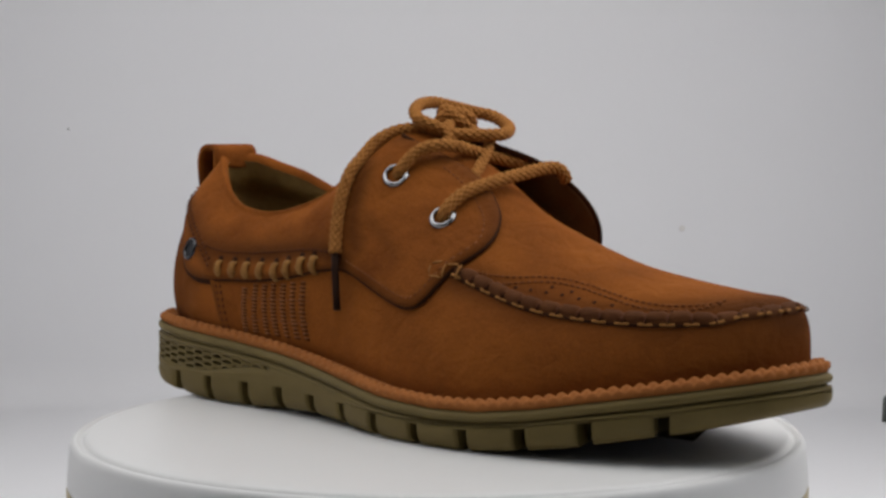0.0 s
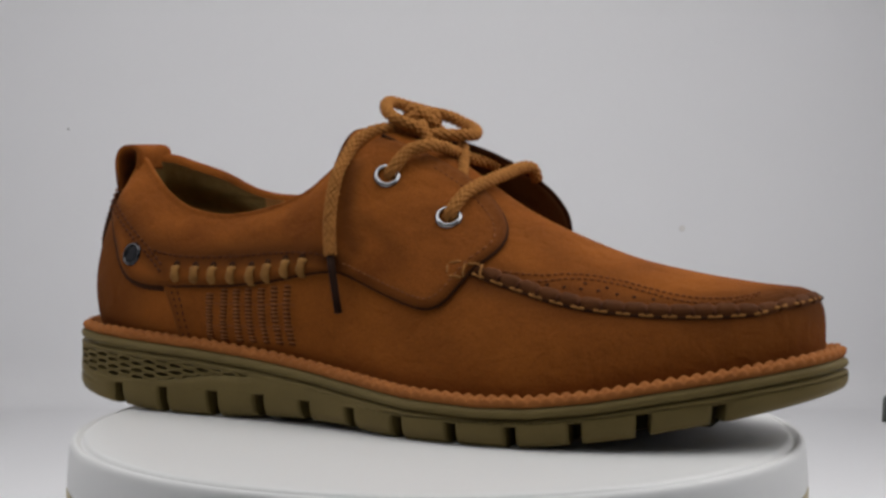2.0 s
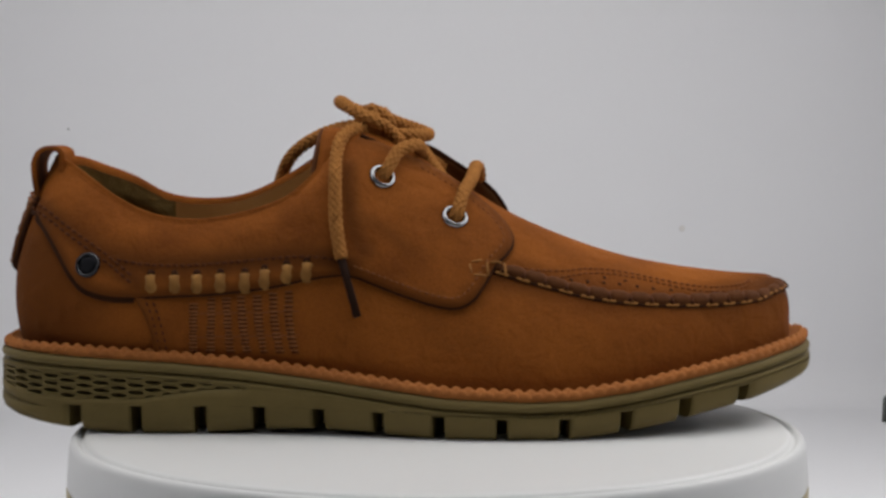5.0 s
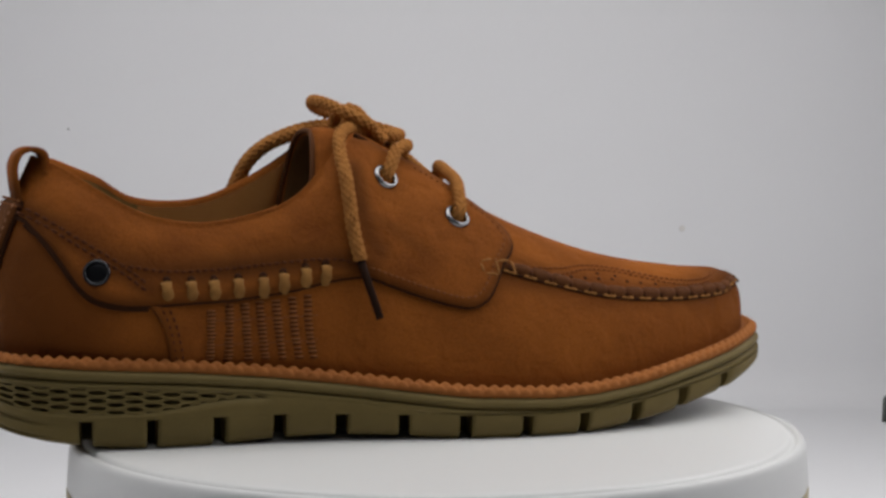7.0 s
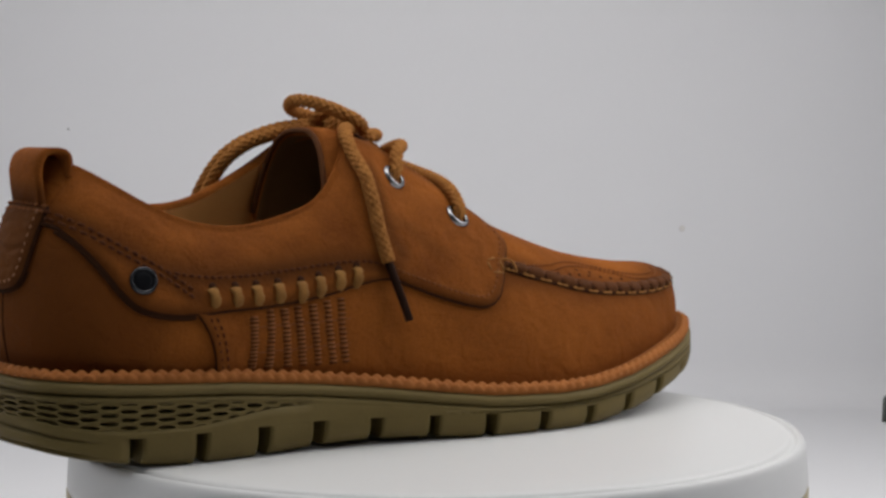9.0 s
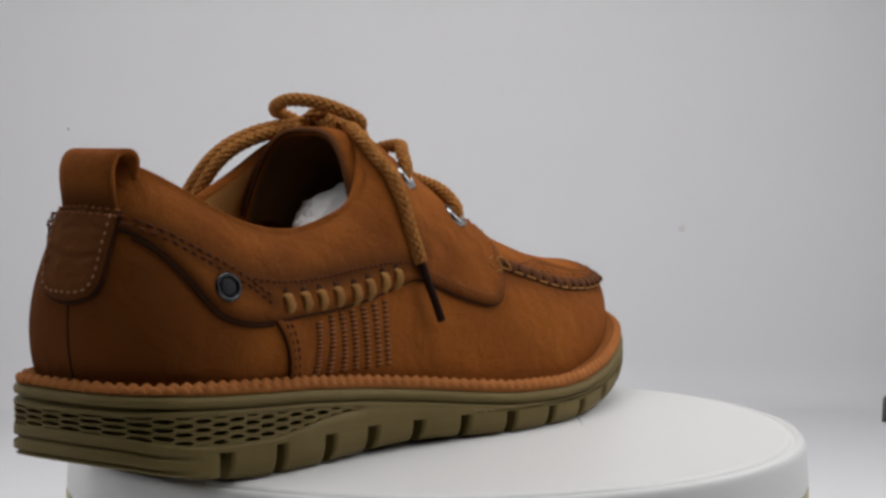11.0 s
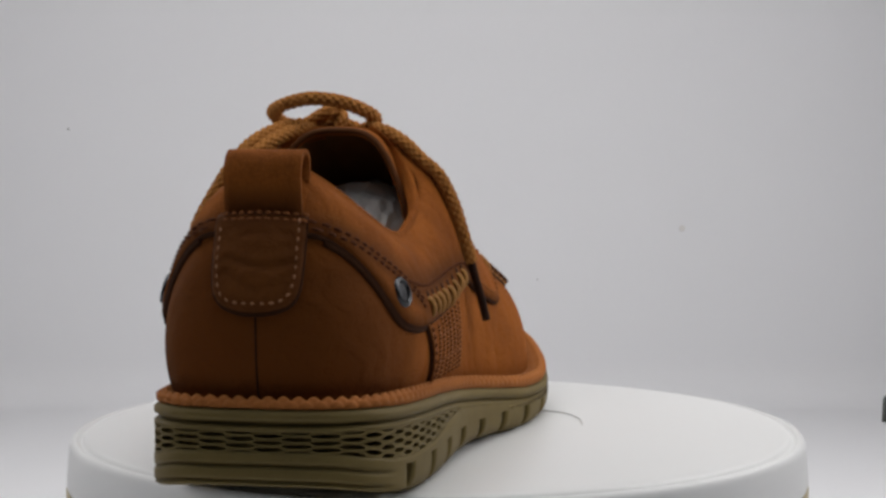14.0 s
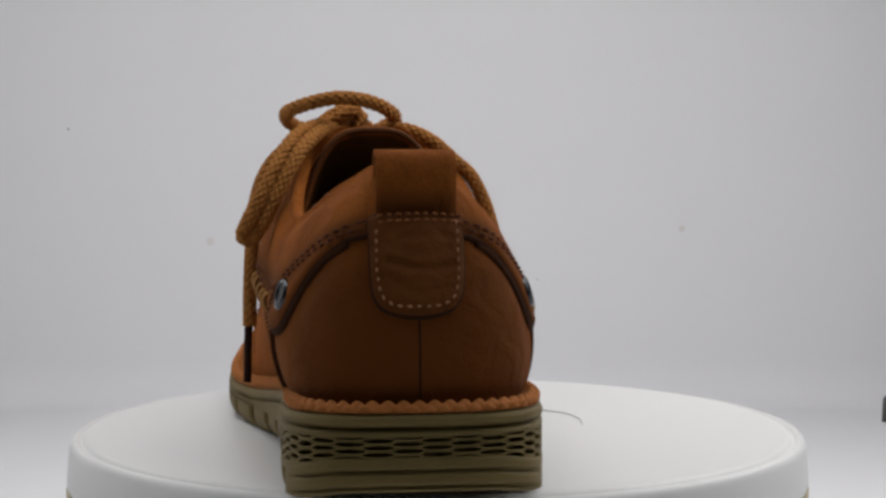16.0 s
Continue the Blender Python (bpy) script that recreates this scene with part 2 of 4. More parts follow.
# plan outline of the sole, lateral side first, from the toe round the heel and back
SOLE_KEYS = [(318, 12), (314, -7), (304, -20), (288, -33.5), (264, -46), (240, -54), (215, -58.5), (191, -59), (168, -56), (146, -50.5), (124, -45.5),
             (102, -42.3), (80, -41.2), (56, -40.2), (33, -37.4), (18, -33.4), (8.5, -27), (2.5, -16), (0.5, 3), (2.5, 23.5), (8.5, 33), (18, 38.6),
             (33, 41), (56, 40.8), (80, 39.5), (102, 39), (124, 40), (146, 43), (168, 48), (191, 53.6), (214, 56), (238, 54), (262, 49), (284, 42), (301, 33.5), (312, 24.5)]
OUT = even(spline(SOLE_KEYS, 14, True), 1280, True)
t_ = np.roll(OUT, -1, 0) - np.roll(OUT, 1, 0)
t_ /= np.linalg.norm(t_, axis=1)[:, None]
OUT_N = np.stack([-t_[:, 1], t_[:, 0]], 1)
if ((OUT_N * (OUT - OUT.mean(0))).sum(1) < 0).mean() > 0.5:
    OUT_N = -OUT_N

# columns of the upper: foot of the column (s, y), its head (s, y, z), wall share, fullness
UPPER = [(310.5, 11, 298, 10, 56.0, 0, 2.7), (307, -7, 296, 7, 56.2, 0, 2.7), (297.5, -19, 290, 6, 56.6, 0, 2.65), (284, -28.5, 282, 5.5, 57.3, 0, 2.65),
         (262, -39.5, 261, 5.5, 60.2, 0, 2.4), (240, -46.8, 239, 5.5, 65.0, 0, 2.2), (215, -51, 215, 5.5, 73.4, 0, 2.0), (192, -51, 194, 5.5, 83.2, 0, 1.82),
         (170, -48, 172, 5.5, 97, 0, 1.72), (150, -43.8, 152, 5.5, 109, 0, 1.75), (135, -40.5, 135.5, -3.5, 114.4, 0.15, 1.85), (122, -38.3, 127, -17, 102.6, 0.6, 2.0),
         (108, -37, 112, -25.2, 87.6, 0.95, 2), (92, -36.2, 92, -26, 80.6, 1, 2), (76, -35.7, 76, -26.2, 78.6, 1, 2), (60, -35.2, 60, -25, 81.0, 1, 2),
         (45, -33.5, 47, -21, 86.9, 1, 2), (32, -30.2, 37, -15.5, 93.4, 1, 2), (19, -24.6, 28, -9, 99.2, 1, 2), (10.5, -14.6, 21.5, -3, 101.8, 1, 2), (7.2, 3.5, 19, 4.5, 102.8, 1, 2),
         (10.5, 23, 21.5, 11, 102.2, 1, 2), (19, 32, 28, 15.2, 101.6, 1, 2), (32, 36.5, 37, 19.8, 98.2, 1, 2), (45, 37.5, 47, 25.8, 93.9, 1, 2), (60, 37.5, 60, 33, 86.4, 1, 2),
         (76, 37, 76, 35.6, 84.2, 1, 2), (92, 36, 92, 36.4, 86.4, 1, 2), (108, 35.5, 111, 34.5, 95.6, 0.95, 2), (122, 36, 127, 28.5, 107.2, 0.6, 2.2),
         (135, 37, 135.5, 14.5, 114.2, 0.15, 2.2), (150, 39, 152, 5.5, 109, 0, 2.1), (170, 43, 172, 5.5, 97, 0, 2.0), (192, 46.5, 194, 5.5, 83.2, 0, 1.82),
         (215, 48.5, 215, 5.5, 73.4, 0, 1.94), (240, 47, 239, 5.5, 65.0, 0, 2.0), (262, 42.5, 261, 5.5, 60.2, 0, 2.4), (284, 36, 282, 5.5, 57.3, 0, 2.65),
         (299, 28, 290, 6, 56.6, 0, 2.65), (307, 21, 296, 8, 56.2, 0, 2.7)]
ROWS = 44


def upper_grid():
    c = spline(UPPER, 7, True)
    v = np.linspace(0, 1, ROWS)
    grid = np.zeros((ROWS, len(c), 3))
    foot_z = table(WELT_Z, c[:, 0]) - 3
    for j, (bs, by, ts, ty, tz, e, full) in enumerate(c):
        ang = v * math.pi / 2
        zf = np.sin(ang) ** (2 / full) * (1 - e) + v * e
        xf = (1 - np.cos(ang) ** (2 / full)) * (1 - e) + (v ** 2.0) * e
        swell = e * 4.6 * np.sin(math.pi * np.clip(v, 0, 1) ** 0.75) + (1 - e) * 1.2 * np.sin(math.pi * v) ** 2
        if by > 5.5:
            swell = swell + 8.0 * math.exp(-((bs - 134) / 40) ** 2) * np.sin(math.pi * np.clip(v, 0, 1) ** 0.78)
            swell = swell + 2.2 * math.exp(-((bs - 50) / 20) ** 2) * np.sin(math.pi * np.clip(v, 0, 1) ** 0.9)
        out = np.array([bs - np.clip(bs, 34, 262), by - 5.5])
        out = out / (np.linalg.norm(out) + 1e-9)
        grid[:, j, 0] = bs + (ts - bs) * xf + out[0] * swell
        grid[:, j, 1] = by + (ty - by) * xf + out[1] * swell
        grid[:, j, 2] = foot_z[j] + (tz - foot_z[j]) * zf
    return c, grid


COLS, SKIN = upper_grid()


def grid_normals(g):
    du = np.roll(g, -1, 1) - np.roll(g, 1, 1)
    dv = np.gradient(g, axis=0)
    n = np.cross(du, dv)
    n /= np.linalg.norm(n, axis=2)[:, :, None] + 1e-9
    mid = np.array([150, 5.5, 40])
    if ((g - mid) * n).sum(2).mean() < 0:
        n = -n
    return n


SKIN_N = grid_normals(SKIN)
# ---- end of forms ----


def upper_parts():
    n = SKIN.shape[1]
    e = COLS[:, 5]
    flat = SKIN.reshape(-1, 3)
    # burnished along the moc seam and round the toe; darker above the welt and low on the heel
    seam = np.array([(178, 61, 40), (205, 56, 41), (236, 48.5, 40), (269, 46.5, 32), (290, 47.5, 22), (303, 50, 9), (308, 51, 0)], float)
    far = np.full(len(flat), 99.0)
    folded = np.column_stack([flat[:, 0], flat[:, 2], np.abs(flat[:, 1] - np.where(flat[:, 0] > 285, 9, 5))])
    for a, c in zip(seam[:-1], seam[1:]):
        q = np.clip(((folded - a) @ (c - a)) / ((c - a) @ (c - a)), 0, 1)
        far = np.minimum(far, np.linalg.norm(folded - a - q[:, None] * (c - a), axis=1))
    above = flat[:, 2] - (table(WELT_Z, flat[:, 0]) - 3)
    dye_shade = 0.85 * np.exp(-(far / 6.5) ** 2) + 0.5 * np.exp(-(above / 5.0) ** 2) + 0.5 * smooth01((flat[:, 0] - 255) / 52) * np.exp(-(far / 22) ** 2)
    dye_shade += 0.8 * smooth01((62 - flat[:, 0]) / 50) * smooth01((90 - flat[:, 2]) / 22)
    solid("upper", flat * U, grid_faces(ROWS, n, close_cols=True), LEATHER, SHOE, "tan nubuck leather upper", dye_shade=np.clip(dye_shade, 0, 0.95))
    # lining set inside, with a rolled collar between the two
    v = np.linspace(0, 1, ROWS)
    pad = 1.6 * np.exp(-((v - 0.9) / 0.07) ** 2) - 1.2 * np.exp(-((v - 0.79) / 0.035) ** 2) + 1.2 * np.exp(-((v - 0.68) / 0.07) ** 2)
    heel = smooth01((66 - COLS[:, 0]) / 12)
    inner = SKIN - SKIN_N * (4.2 + pad[:, None] * heel[None, :])[:, :, None]
    cols = [j for j in range(n) if e[j] > 0.12]
    wide = [j for j in range(n) if COLS[j, 0] < 126]
    solid("lining", inner[:, wide].reshape(-1, 3) * U, [(0 if COLS[wide[i], 0] < 62 else 1, (r * len(wide) + i, r * len(wide) + i + 1, (r + 1) * len(wide) + i + 1, (r + 1) * len(wide) + i))
           for r in range(ROWS - 1) for i in range(len(wide) - 1)], [LINING, TAN_LINING], SHOE, "olive padded heel lining, tan leather lining in front")
    rim = []
    for a in np.linspace(0, math.pi, 7):
        for j in cols:
            mid = (SKIN[-1, j] + inner[-1, j]) / 2
            half = (SKIN[-1, j] - inner[-1, j]) / 2
            rim.append(mid + half * math.cos(a) + np.array([0, 0, 2.1]) * math.sin(a))
    solid("collar_edge", np.array(rim) * U, grid_faces(7, len(cols)), LEATHER, SHOE, "rolled leather collar edge")


upper_parts()


def ring(offset, z):
    """Points round the sole outline, moved out by offset, at height z (arrays or numbers)."""
    p = OUT + OUT_N * np.reshape(np.broadcast_to(offset, len(OUT)), (-1, 1))
    return np.column_stack([p, np.broadcast_to(z, len(OUT))])


def rings_part(name, rings, mat, label=""):
    n = len(OUT)
    verts = np.vstack(rings)
    faces = grid_faces(len(rings), n, close_cols=True)
    return solid(name, verts * U, faces, mat, SHOE, label)


WZ = table(WELT_Z, OUT[:, 0])
LZ = table(LUG_Z, OUT[:, 0])
FZ = table(FOOT_Z, OUT[:, 0])
run = np.linspace(0, 1, len(OUT), endpoint=False)
BUMPS = 160


def sole_parts():
    # welt with a scalloped rope edge
    wave = np.abs(np.sin(math.pi * BUMPS * run))
    back = smooth01((34 - OUT[:, 0]) / 28)
    deep = 4.2 - 1.1 * back
    wave2 = np.abs(np.cos(math.pi * BUMPS * run))
    rings_part("welt", [ring(-12, WZ - deep), ring(-12, WZ - 1.6), ring(-4.2, WZ - 1.4), ring(-3.2, WZ - 1.2 + 1.3 * wave2), ring(-2.1, WZ - 0.9 + 1.4 * wave2),
                        ring(-1.5, WZ - 1.6 + 0.6 * wave2), ring(-0.9 + 0.3 * wave, WZ - 2.2 + 1.7 * wave), ring(-0.2 + 0.5 * wave, WZ - 2.7 + 1.5 * wave),
                        ring(-0.1 + 0.3 * wave, WZ - 2.9), ring(-0.5, WZ - deep + 0.5), ring(-0.6, WZ - deep), ring(-3, WZ - deep - 0.1)], WELT, "orange-tan crimped leather welt")
    # midsole: rolled top band, groove, web band that is recessed round the heel
    z0 = WZ - deep
    roll = 4.8 + 0.5 * back
    web_top = z0 - roll - 1.3
    web_low = np.minimum(LZ + 2.0, web_top - 1.0)
    web_low = web_low + (web_top - web_low) * 0.72 * smooth01((OUT[:, 0] - 50) / 46)
    heel = smooth01((100 - OUT[:, 0]) / 16)
    rec = -3.4 * heel
    rows = [ring(-14, z0), ring(-1.6, z0 + 0.1), ring(-0.3, z0 - 0.4), ring(0.8, z0 - 1.3), ring(1.0, z0 - 2.4), ring(0.6, z0 - 3.4), ring(-0.9 - 0.9 * back, z0 - roll + 0.7),
            ring(-0.9 - 0.9 * back, z0 - roll + 0.1), ring(0.5, z0 - roll), ring(0.85, z0 - roll - 0.4), ring(0.85, web_top), ring(0.8 + rec, web_top - 0.3), ring(0.8 + rec, (web_top + web_low) / 2),
            ring(0.8 + rec, web_low + 0.3), ring(0.9, web_low), ring(1.0, (web_low + LZ) / 2), ring(1.0, LZ + 0.9), ring(1.0, LZ + 0.3), ring(1.0, LZ)]
    n = len(OUT)
    under = [ring(1.0, LZ), ring(-9, LZ)]
    solid("midsole", np.vstack(rows + under) * U, grid_faces(len(rows), n, close_cols=True) + grid_faces(2, n, close_cols=True, start=len(rows) * n), RUBBER, SHOE, "olive rubber midsole with grooved band")
    rings_part("outsole_core", [ring(-13, LZ), ring(-13, FZ + 0.6), ring(-22, FZ + 0.5), ring(-34, FZ + 0.5), np.column_stack([np.clip(OUT[:, 0], 50, 270), np.full(len(OUT), 4.0), np.full(len(OUT), 2.5)])], SHADED_RUBBER, "recessed outsole, coloured dark for the shade between the lugs")
    # web of wavy ribs over the recess
    keep = np.where(OUT[:, 0] < 98)[0]
    top, low = web_top[keep], web_low[keep]
    gap = np.linalg.norm(np.roll(OUT, -1, 0) - OUT, axis=1)[keep]
    turns = np.cumsum(gap / (13.0 + 4.0 * smooth01((14 - OUT[keep, 0]) / 12)))
    pitch = 1.38 - 0.36 * smooth01((16 - OUT[keep, 0]) / 14)
    for k in range(9):
        ph = 2 * math.pi * turns + math.pi * k
        z = top - pitch * (k - 0.3) + pitch / 2 * np.tanh(1.5 * np.sin(ph)) / np.tanh(1.5)
        z = np.clip(z, low - 0.2, top + 0.2)
        p = OUT[keep] + OUT_N[keep] * (0.72 + 0.08 * (k % 2))
        fade = smooth01((99 - OUT[keep, 0]) / 8)
        w = 0.62 - 0.29 * smooth01((22 - OUT[keep, 0]) / 20)
        verts = []
        for dy, dz in ((0, w), (0, -w), (-3.2, -w), (-3.2, w)):
            q = p + OUT_N[keep] * dy
            verts.append(np.column_stack([q, z + dz * fade]))
        verts = np.array(verts).transpose(1, 0, 2).reshape(-1, 3)
        solid("web_rib", verts * U, grid_faces(len(keep), 4, close_cols=True), RUBBER, SHOE, smooth=False)


SLOTS = [32.9, 56.2, 79.9, 101.8, 124.2, 146.4, 168.6, 191.6, 214.7, 237.5, 260.5, 284]


def lug_parts():
    """Tread blocks between the slots along both edges, a heel block and a toe block."""
    i_toe, i_heel = int(np.argmax(OUT[:, 0])), int(np.argmin(OUT[:, 0]))
    n = len(OUT)
    order = [(i_toe + i) % n for i in range(n)]
    side_a = order[:(i_heel - i_toe) % n + 1]
    side_b = [order[0]] + order[:(i_heel - i_toe) % n - 1:-1]
    gap = 1.9
    rear = smooth01((24 - OUT[:, 0]) / 14)
    spans = []
    sides = (side_a, side_b)
    for side in sides:
        s = OUT[side, 0]
        for a, b in zip(SLOTS[:-1], SLOTS[1:]):
            spans.append([i for i, x in zip(side, s) if a + gap < x < b - gap])
    toe = [i for i in side_b if OUT[i, 0] > SLOTS[-1] + gap][::-1] + [i for i in side_a if OUT[i, 0] > SLOTS[-1] + gap][1:]
    heel = [i for i in side_a if OUT[i, 0] < SLOTS[0] - gap] + [i for i in side_b if OUT[i, 0] < SLOTS[0] - gap][::-1][1:]
    for name, span in [("tread_lug", s) for s in spans] + [("toe_tread", toe), ("heel_tread", heel)]:
        k = np.array(span)
        if len(k) > 40:
            k = k[::3]
        p, m, zt, zb = OUT[k], OUT_N[k], LZ[k] - 0.02, FZ[k]
        u = np.linspace(-1, 1, len(k))
        end = np.clip((1 - np.abs(u)) * len(k) / 4.0, 0, 1)
        rnd = 1 - (1 - end) ** 2
        hgt = zt - zb
        prof = [(1.0, 1.0), (1.0, 0.85), (0.85, 0.6), (0.4, 0.4), (-0.5, 0.2), (-1.7, 0.06), (-3.6, 0.0), (-18, 0.0), (-18, 1.0)]
        if name == "heel_tread":
            prof = [(1.0, 1.0), (1.0, 0.94), (0.9, 0.86), (-0.5, 0.80), (-0.5, 0.74), (0.9, 0.67), (1.1, 0.60), (1.1, 0.40), (0.9, 0.30), (-0.4, 0.26), (-0.4, 0.21), (0.5, 0.15), (-0.9, 0.03), (-2.8, 0.0), (-18, 0.0), (-18, 1.0)]
        verts = []
        for d, fz in prof:
            d = d if name != "heel_tread" or d < -0.6 or fz < 0.1 else d + (1.0 - d) * (1 - rear[k])
            q = p + m * (d - (1 - rnd) * np.where(np.asarray(d) > -5, 1.0, 0.0))[:, None]
            verts.append(np.column_stack([q, zb + hgt * fz]))
        verts = np.array(verts).transpose(1, 0, 2).reshape(-1, 3)
        c = len(prof)
        # the end faces have corners of their own, so that their edges stay crisp
        ends = np.vstack([verts[:c], verts[-c:]])
        faces = grid_faces(len(k), c) + [tuple(len(verts) + i for i in range(c))[::-1], tuple(len(verts) + c + i for i in range(c))]
        verts = np.vstack([verts, ends])
        solid(name, verts * U, faces, RUBBER, SHOE)


sole_parts()
lug_parts()


# ---- the shoe: panels, trim and laces laid on the upper ----
from mathutils.bvhtree import BVHTree
from mathutils.geometry import delaunay_2d_cdt

FORM = BVHTree.FromPolygons([tuple(p) for p in SKIN.reshape(-1, 3)], grid_faces(ROWS, SKIN.shape[1], close_cols=True))


def facing(n, way):
    n = np.array(n)
    return -n if n @ way > 0 else n


def on_side(s, z, side=-1):
    """Place and outward normal on the upper at (s, z); side -1 is the outer side of the foot, 1 the inner."""
    way = np.array([0, -side, 0.0])
    p, n, _, _ = FORM.ray_cast(Vector((s, 5.5 + side * 150, z)), Vector(way))
    if p is None or (p[1] - 5.5) * side < -3:
        p, n, _, _ = FORM.find_nearest(Vector((s, 5.5 + side * 33, z)))
        n = n if n[1] * side > 0 else -n
        return np.array(p), np.array(n)
    return np.array(p), facing(n, way)


def on_heel(y, z):
    way = np.array([1.0, 0, 0])
    p, n, _, _ = FORM.ray_cast(Vector((-100, y, z)), Vector(way))
    if p is None:
        p, n, _, _ = FORM.find_nearest(Vector((5, y, z)))
    return np.array(p), facing(n, way)


def on_top(s, y):
    way = np.array([0, 0, -1.0])
    p, n, _, _ = FORM.ray_cast(Vector((s, y, 300)), Vector(way))
    if p is None:
        p, n, _, _ = FORM.find_nearest(Vector((s, y, 80)))
    return np.array(p), facing(n, way)


def line_distance(pts, line):
    """Least distance of each point to a broken line."""
    best = np.full(len(pts), 1e9)
    for a, b in zip(line[:-1], line[1:]):
        ab = b - a
        t = np.clip(((pts - a) @ ab) / (ab @ ab + 1e-12), 0, 1)
        best = np.minimum(best, np.linalg.norm(pts - a - t[:, None] * ab, axis=1))
    return best


def panel(name, hard, soft, place, thick, mat, label="", step=2.0, dark=(), folds=()):
    """A leather panel on the upper. hard: its cut edge, soft: the edge where it runs out into the upper; both in the plane that place() projects."""
    cut = even(spline(hard, 8), max(8, int(len(hard) * 7)))
    run_out = even(spline(soft, 6), max(6, int(len(soft) * 4))) if soft else None
    rim = np.vstack([cut, run_out[1:-1]]) if soft else cut
    lo, hi = rim.min(0), rim.max(0)
    gx, gy = np.meshgrid(np.arange(lo[0], hi[0], step), np.arange(lo[1], hi[1], step))
    inner = np.column_stack([gx.ravel(), gy.ravel()])
    closed = np.vstack([rim, rim[:1]])
    inner = inner[line_distance(inner, closed) > step * 0.45]
    pts = np.vstack([rim, inner])
    n = len(rim)
    v2, _, tris, _, _, _ = delaunay_2d_cdt([Vector(p) for p in pts], [(i, (i + 1) % n) for i in range(n)], [], 1, 1e-5)
    v2 = np.array([tuple(p) for p in v2])
    dc = line_distance(v2, cut if soft else closed)
    ds = line_distance(v2, run_out) if soft else np.full(len(v2), 99.0)
    verts = []
    for (a, b), c, d in zip(v2, dc, ds):
        p, nn = place(a, b)
        h = thick * (0.72 + 0.28 * min(c / 1.6, 1)) * min(d / 7.0, 1)
        for line, deep in folds:
            away = float(line_distance(np.array([[a, b]]), np.array(line, float))[0])
            h += deep * (0.5 * math.exp(-((away - 2.0) / 1.1) ** 2) - math.exp(-(away / 0.75) ** 2)) * min(c / 3, 1)
        verts.append(p + nn * (h + 0.12))
    faces = [(0, tuple(f)) for f in tris]
    base = len(verts)
    ring_idx = list(range(n))
    for i in ring_idx:
        p, nn = place(*v2[i])
        verts.append(p - nn * 0.8)
    last = len(cut) - 1 if soft else n
    for i in range(n):
        j = (i + 1) % n
        if soft and i >= last:
            continue
        faces.append((1, (i, j, base + j, base + i)))
    dye_shade = 0.75 * np.exp(-(dc / 3.4) ** 2)
    for line, width, amount in dark:
        dye_shade = np.maximum(dye_shade, amount * np.exp(-(line_distance(v2, spline(line, 6)) / width) ** 2))
    # rolled dark cut edge, which also stands in for the shadow along it
    body = solid(name, np.array(verts) * U, faces, [mat, EDGE], SHOE, label, dye_shade=np.concatenate([dye_shade, np.ones(n)]))
    rim3 = []
    for q in (cut if soft else closed):
        pp, nn = place(*q)
        rim3.append(pp + nn * thick * 0.38)
    v, f = tube(rim3, 0.85, 6)
    solid("cut_edge", np.array(v) * U, f, EDGE, body)
    return body


def stitches(name, line, place, mat, pitch=2.3, length=1.5, radius=0.42, lift=2.55, across=False, label=""):
    """A row of thread stitches along a line."""
    path = spline(line, 10)
    total = np.linalg.norm(np.diff(path, axis=0), axis=1).sum()
    path = even(path, max(3, int(total / pitch)))
    verts, faces = [], []
    for i in range(len(path) - 1):
        d = path[i + 1] - path[i]
        d = d / (np.linalg.norm(d) + 1e-9)
        if across:
            d = np.array([-d[1], d[0]])
        d = d * length / 2
        (a, na), (m, nm), (b, nb) = place(*(path[i] - d)), place(*path[i]), place(*(path[i] + d))
        if np.linalg.norm(a - b) > 3 * length:
            continue
        v, f = tube([a + na * (lift - 0.35), m + nm * (lift + 0.1), b + nb * (lift - 0.35)], radius, 6, [0.7, 1, 0.7])
        faces += [tuple(k + len(verts) for k in q) for q in f]
        verts += list(v)
    return tagged(solid(name, np.array(verts) * U, faces, mat, SHOE, label), kind="stuff")


def cord_on(name, line, place, radius, lift, mat, label=""):
    pts = []
    for q in even(spline(line, 8), len(line) * 8):
        p, nn = place(*q)
        pts.append(p + nn * lift)
    v, f = tube(pts, radius, 8)
    return solid(name, np.array(v) * U, f, mat, SHOE, label)


QUARTER_CUT = [(12.5, 81.8), (16, 80.2), (20.5, 75.7), (26.5, 67.1), (31.4, 59.4), (37, 54), (46, 51.4), (55.8, 51.0), (65, 51.4), (85.5, 52.3), (106, 54.8), (122, 58.2), (135, 59.2),
               (146, 55.4), (156, 51.6), (168.7, 47.8), (176, 47.2), (181.5, 49.8), (186, 55.6), (189.6, 61.4), (194.3, 65.6), (197, 69.4), (196.4, 74), (192.4, 79.2), (186.5, 84.4), (179, 90.2), (171, 95.4), (162, 100.3), (149, 106.2), (139, 110.8)]
QUARTER_TOP = [(139, 110.8), (132, 106), (126, 101.2), (118, 93), (110, 86), (100, 82), (92, 79.8), (76, 77.6), (60, 79.8), (47, 85.4), (37, 91.4), (29, 96.0), (22, 95), (16, 88), (12.5, 81.8)]
MEDIAL_CUT = QUARTER_CUT[:15] + [(166, 49.5), (172, 55), (172, 66), (166, 78), (158, 90), (149, 100), (139, 108)]
MEDIAL_TOP = [(139, 108), (132, 105.5), (126, 102.5), (118, 99.4), (110, 93.4), (100, 87.8), (92, 84.8), (76, 82.8), (60, 84.6), (47, 91.2), (37, 95), (29, 97), (22, 95), (16, 88), (12.5, 81.8)]


def outer(s, z):
    return on_side(s, z, -1)


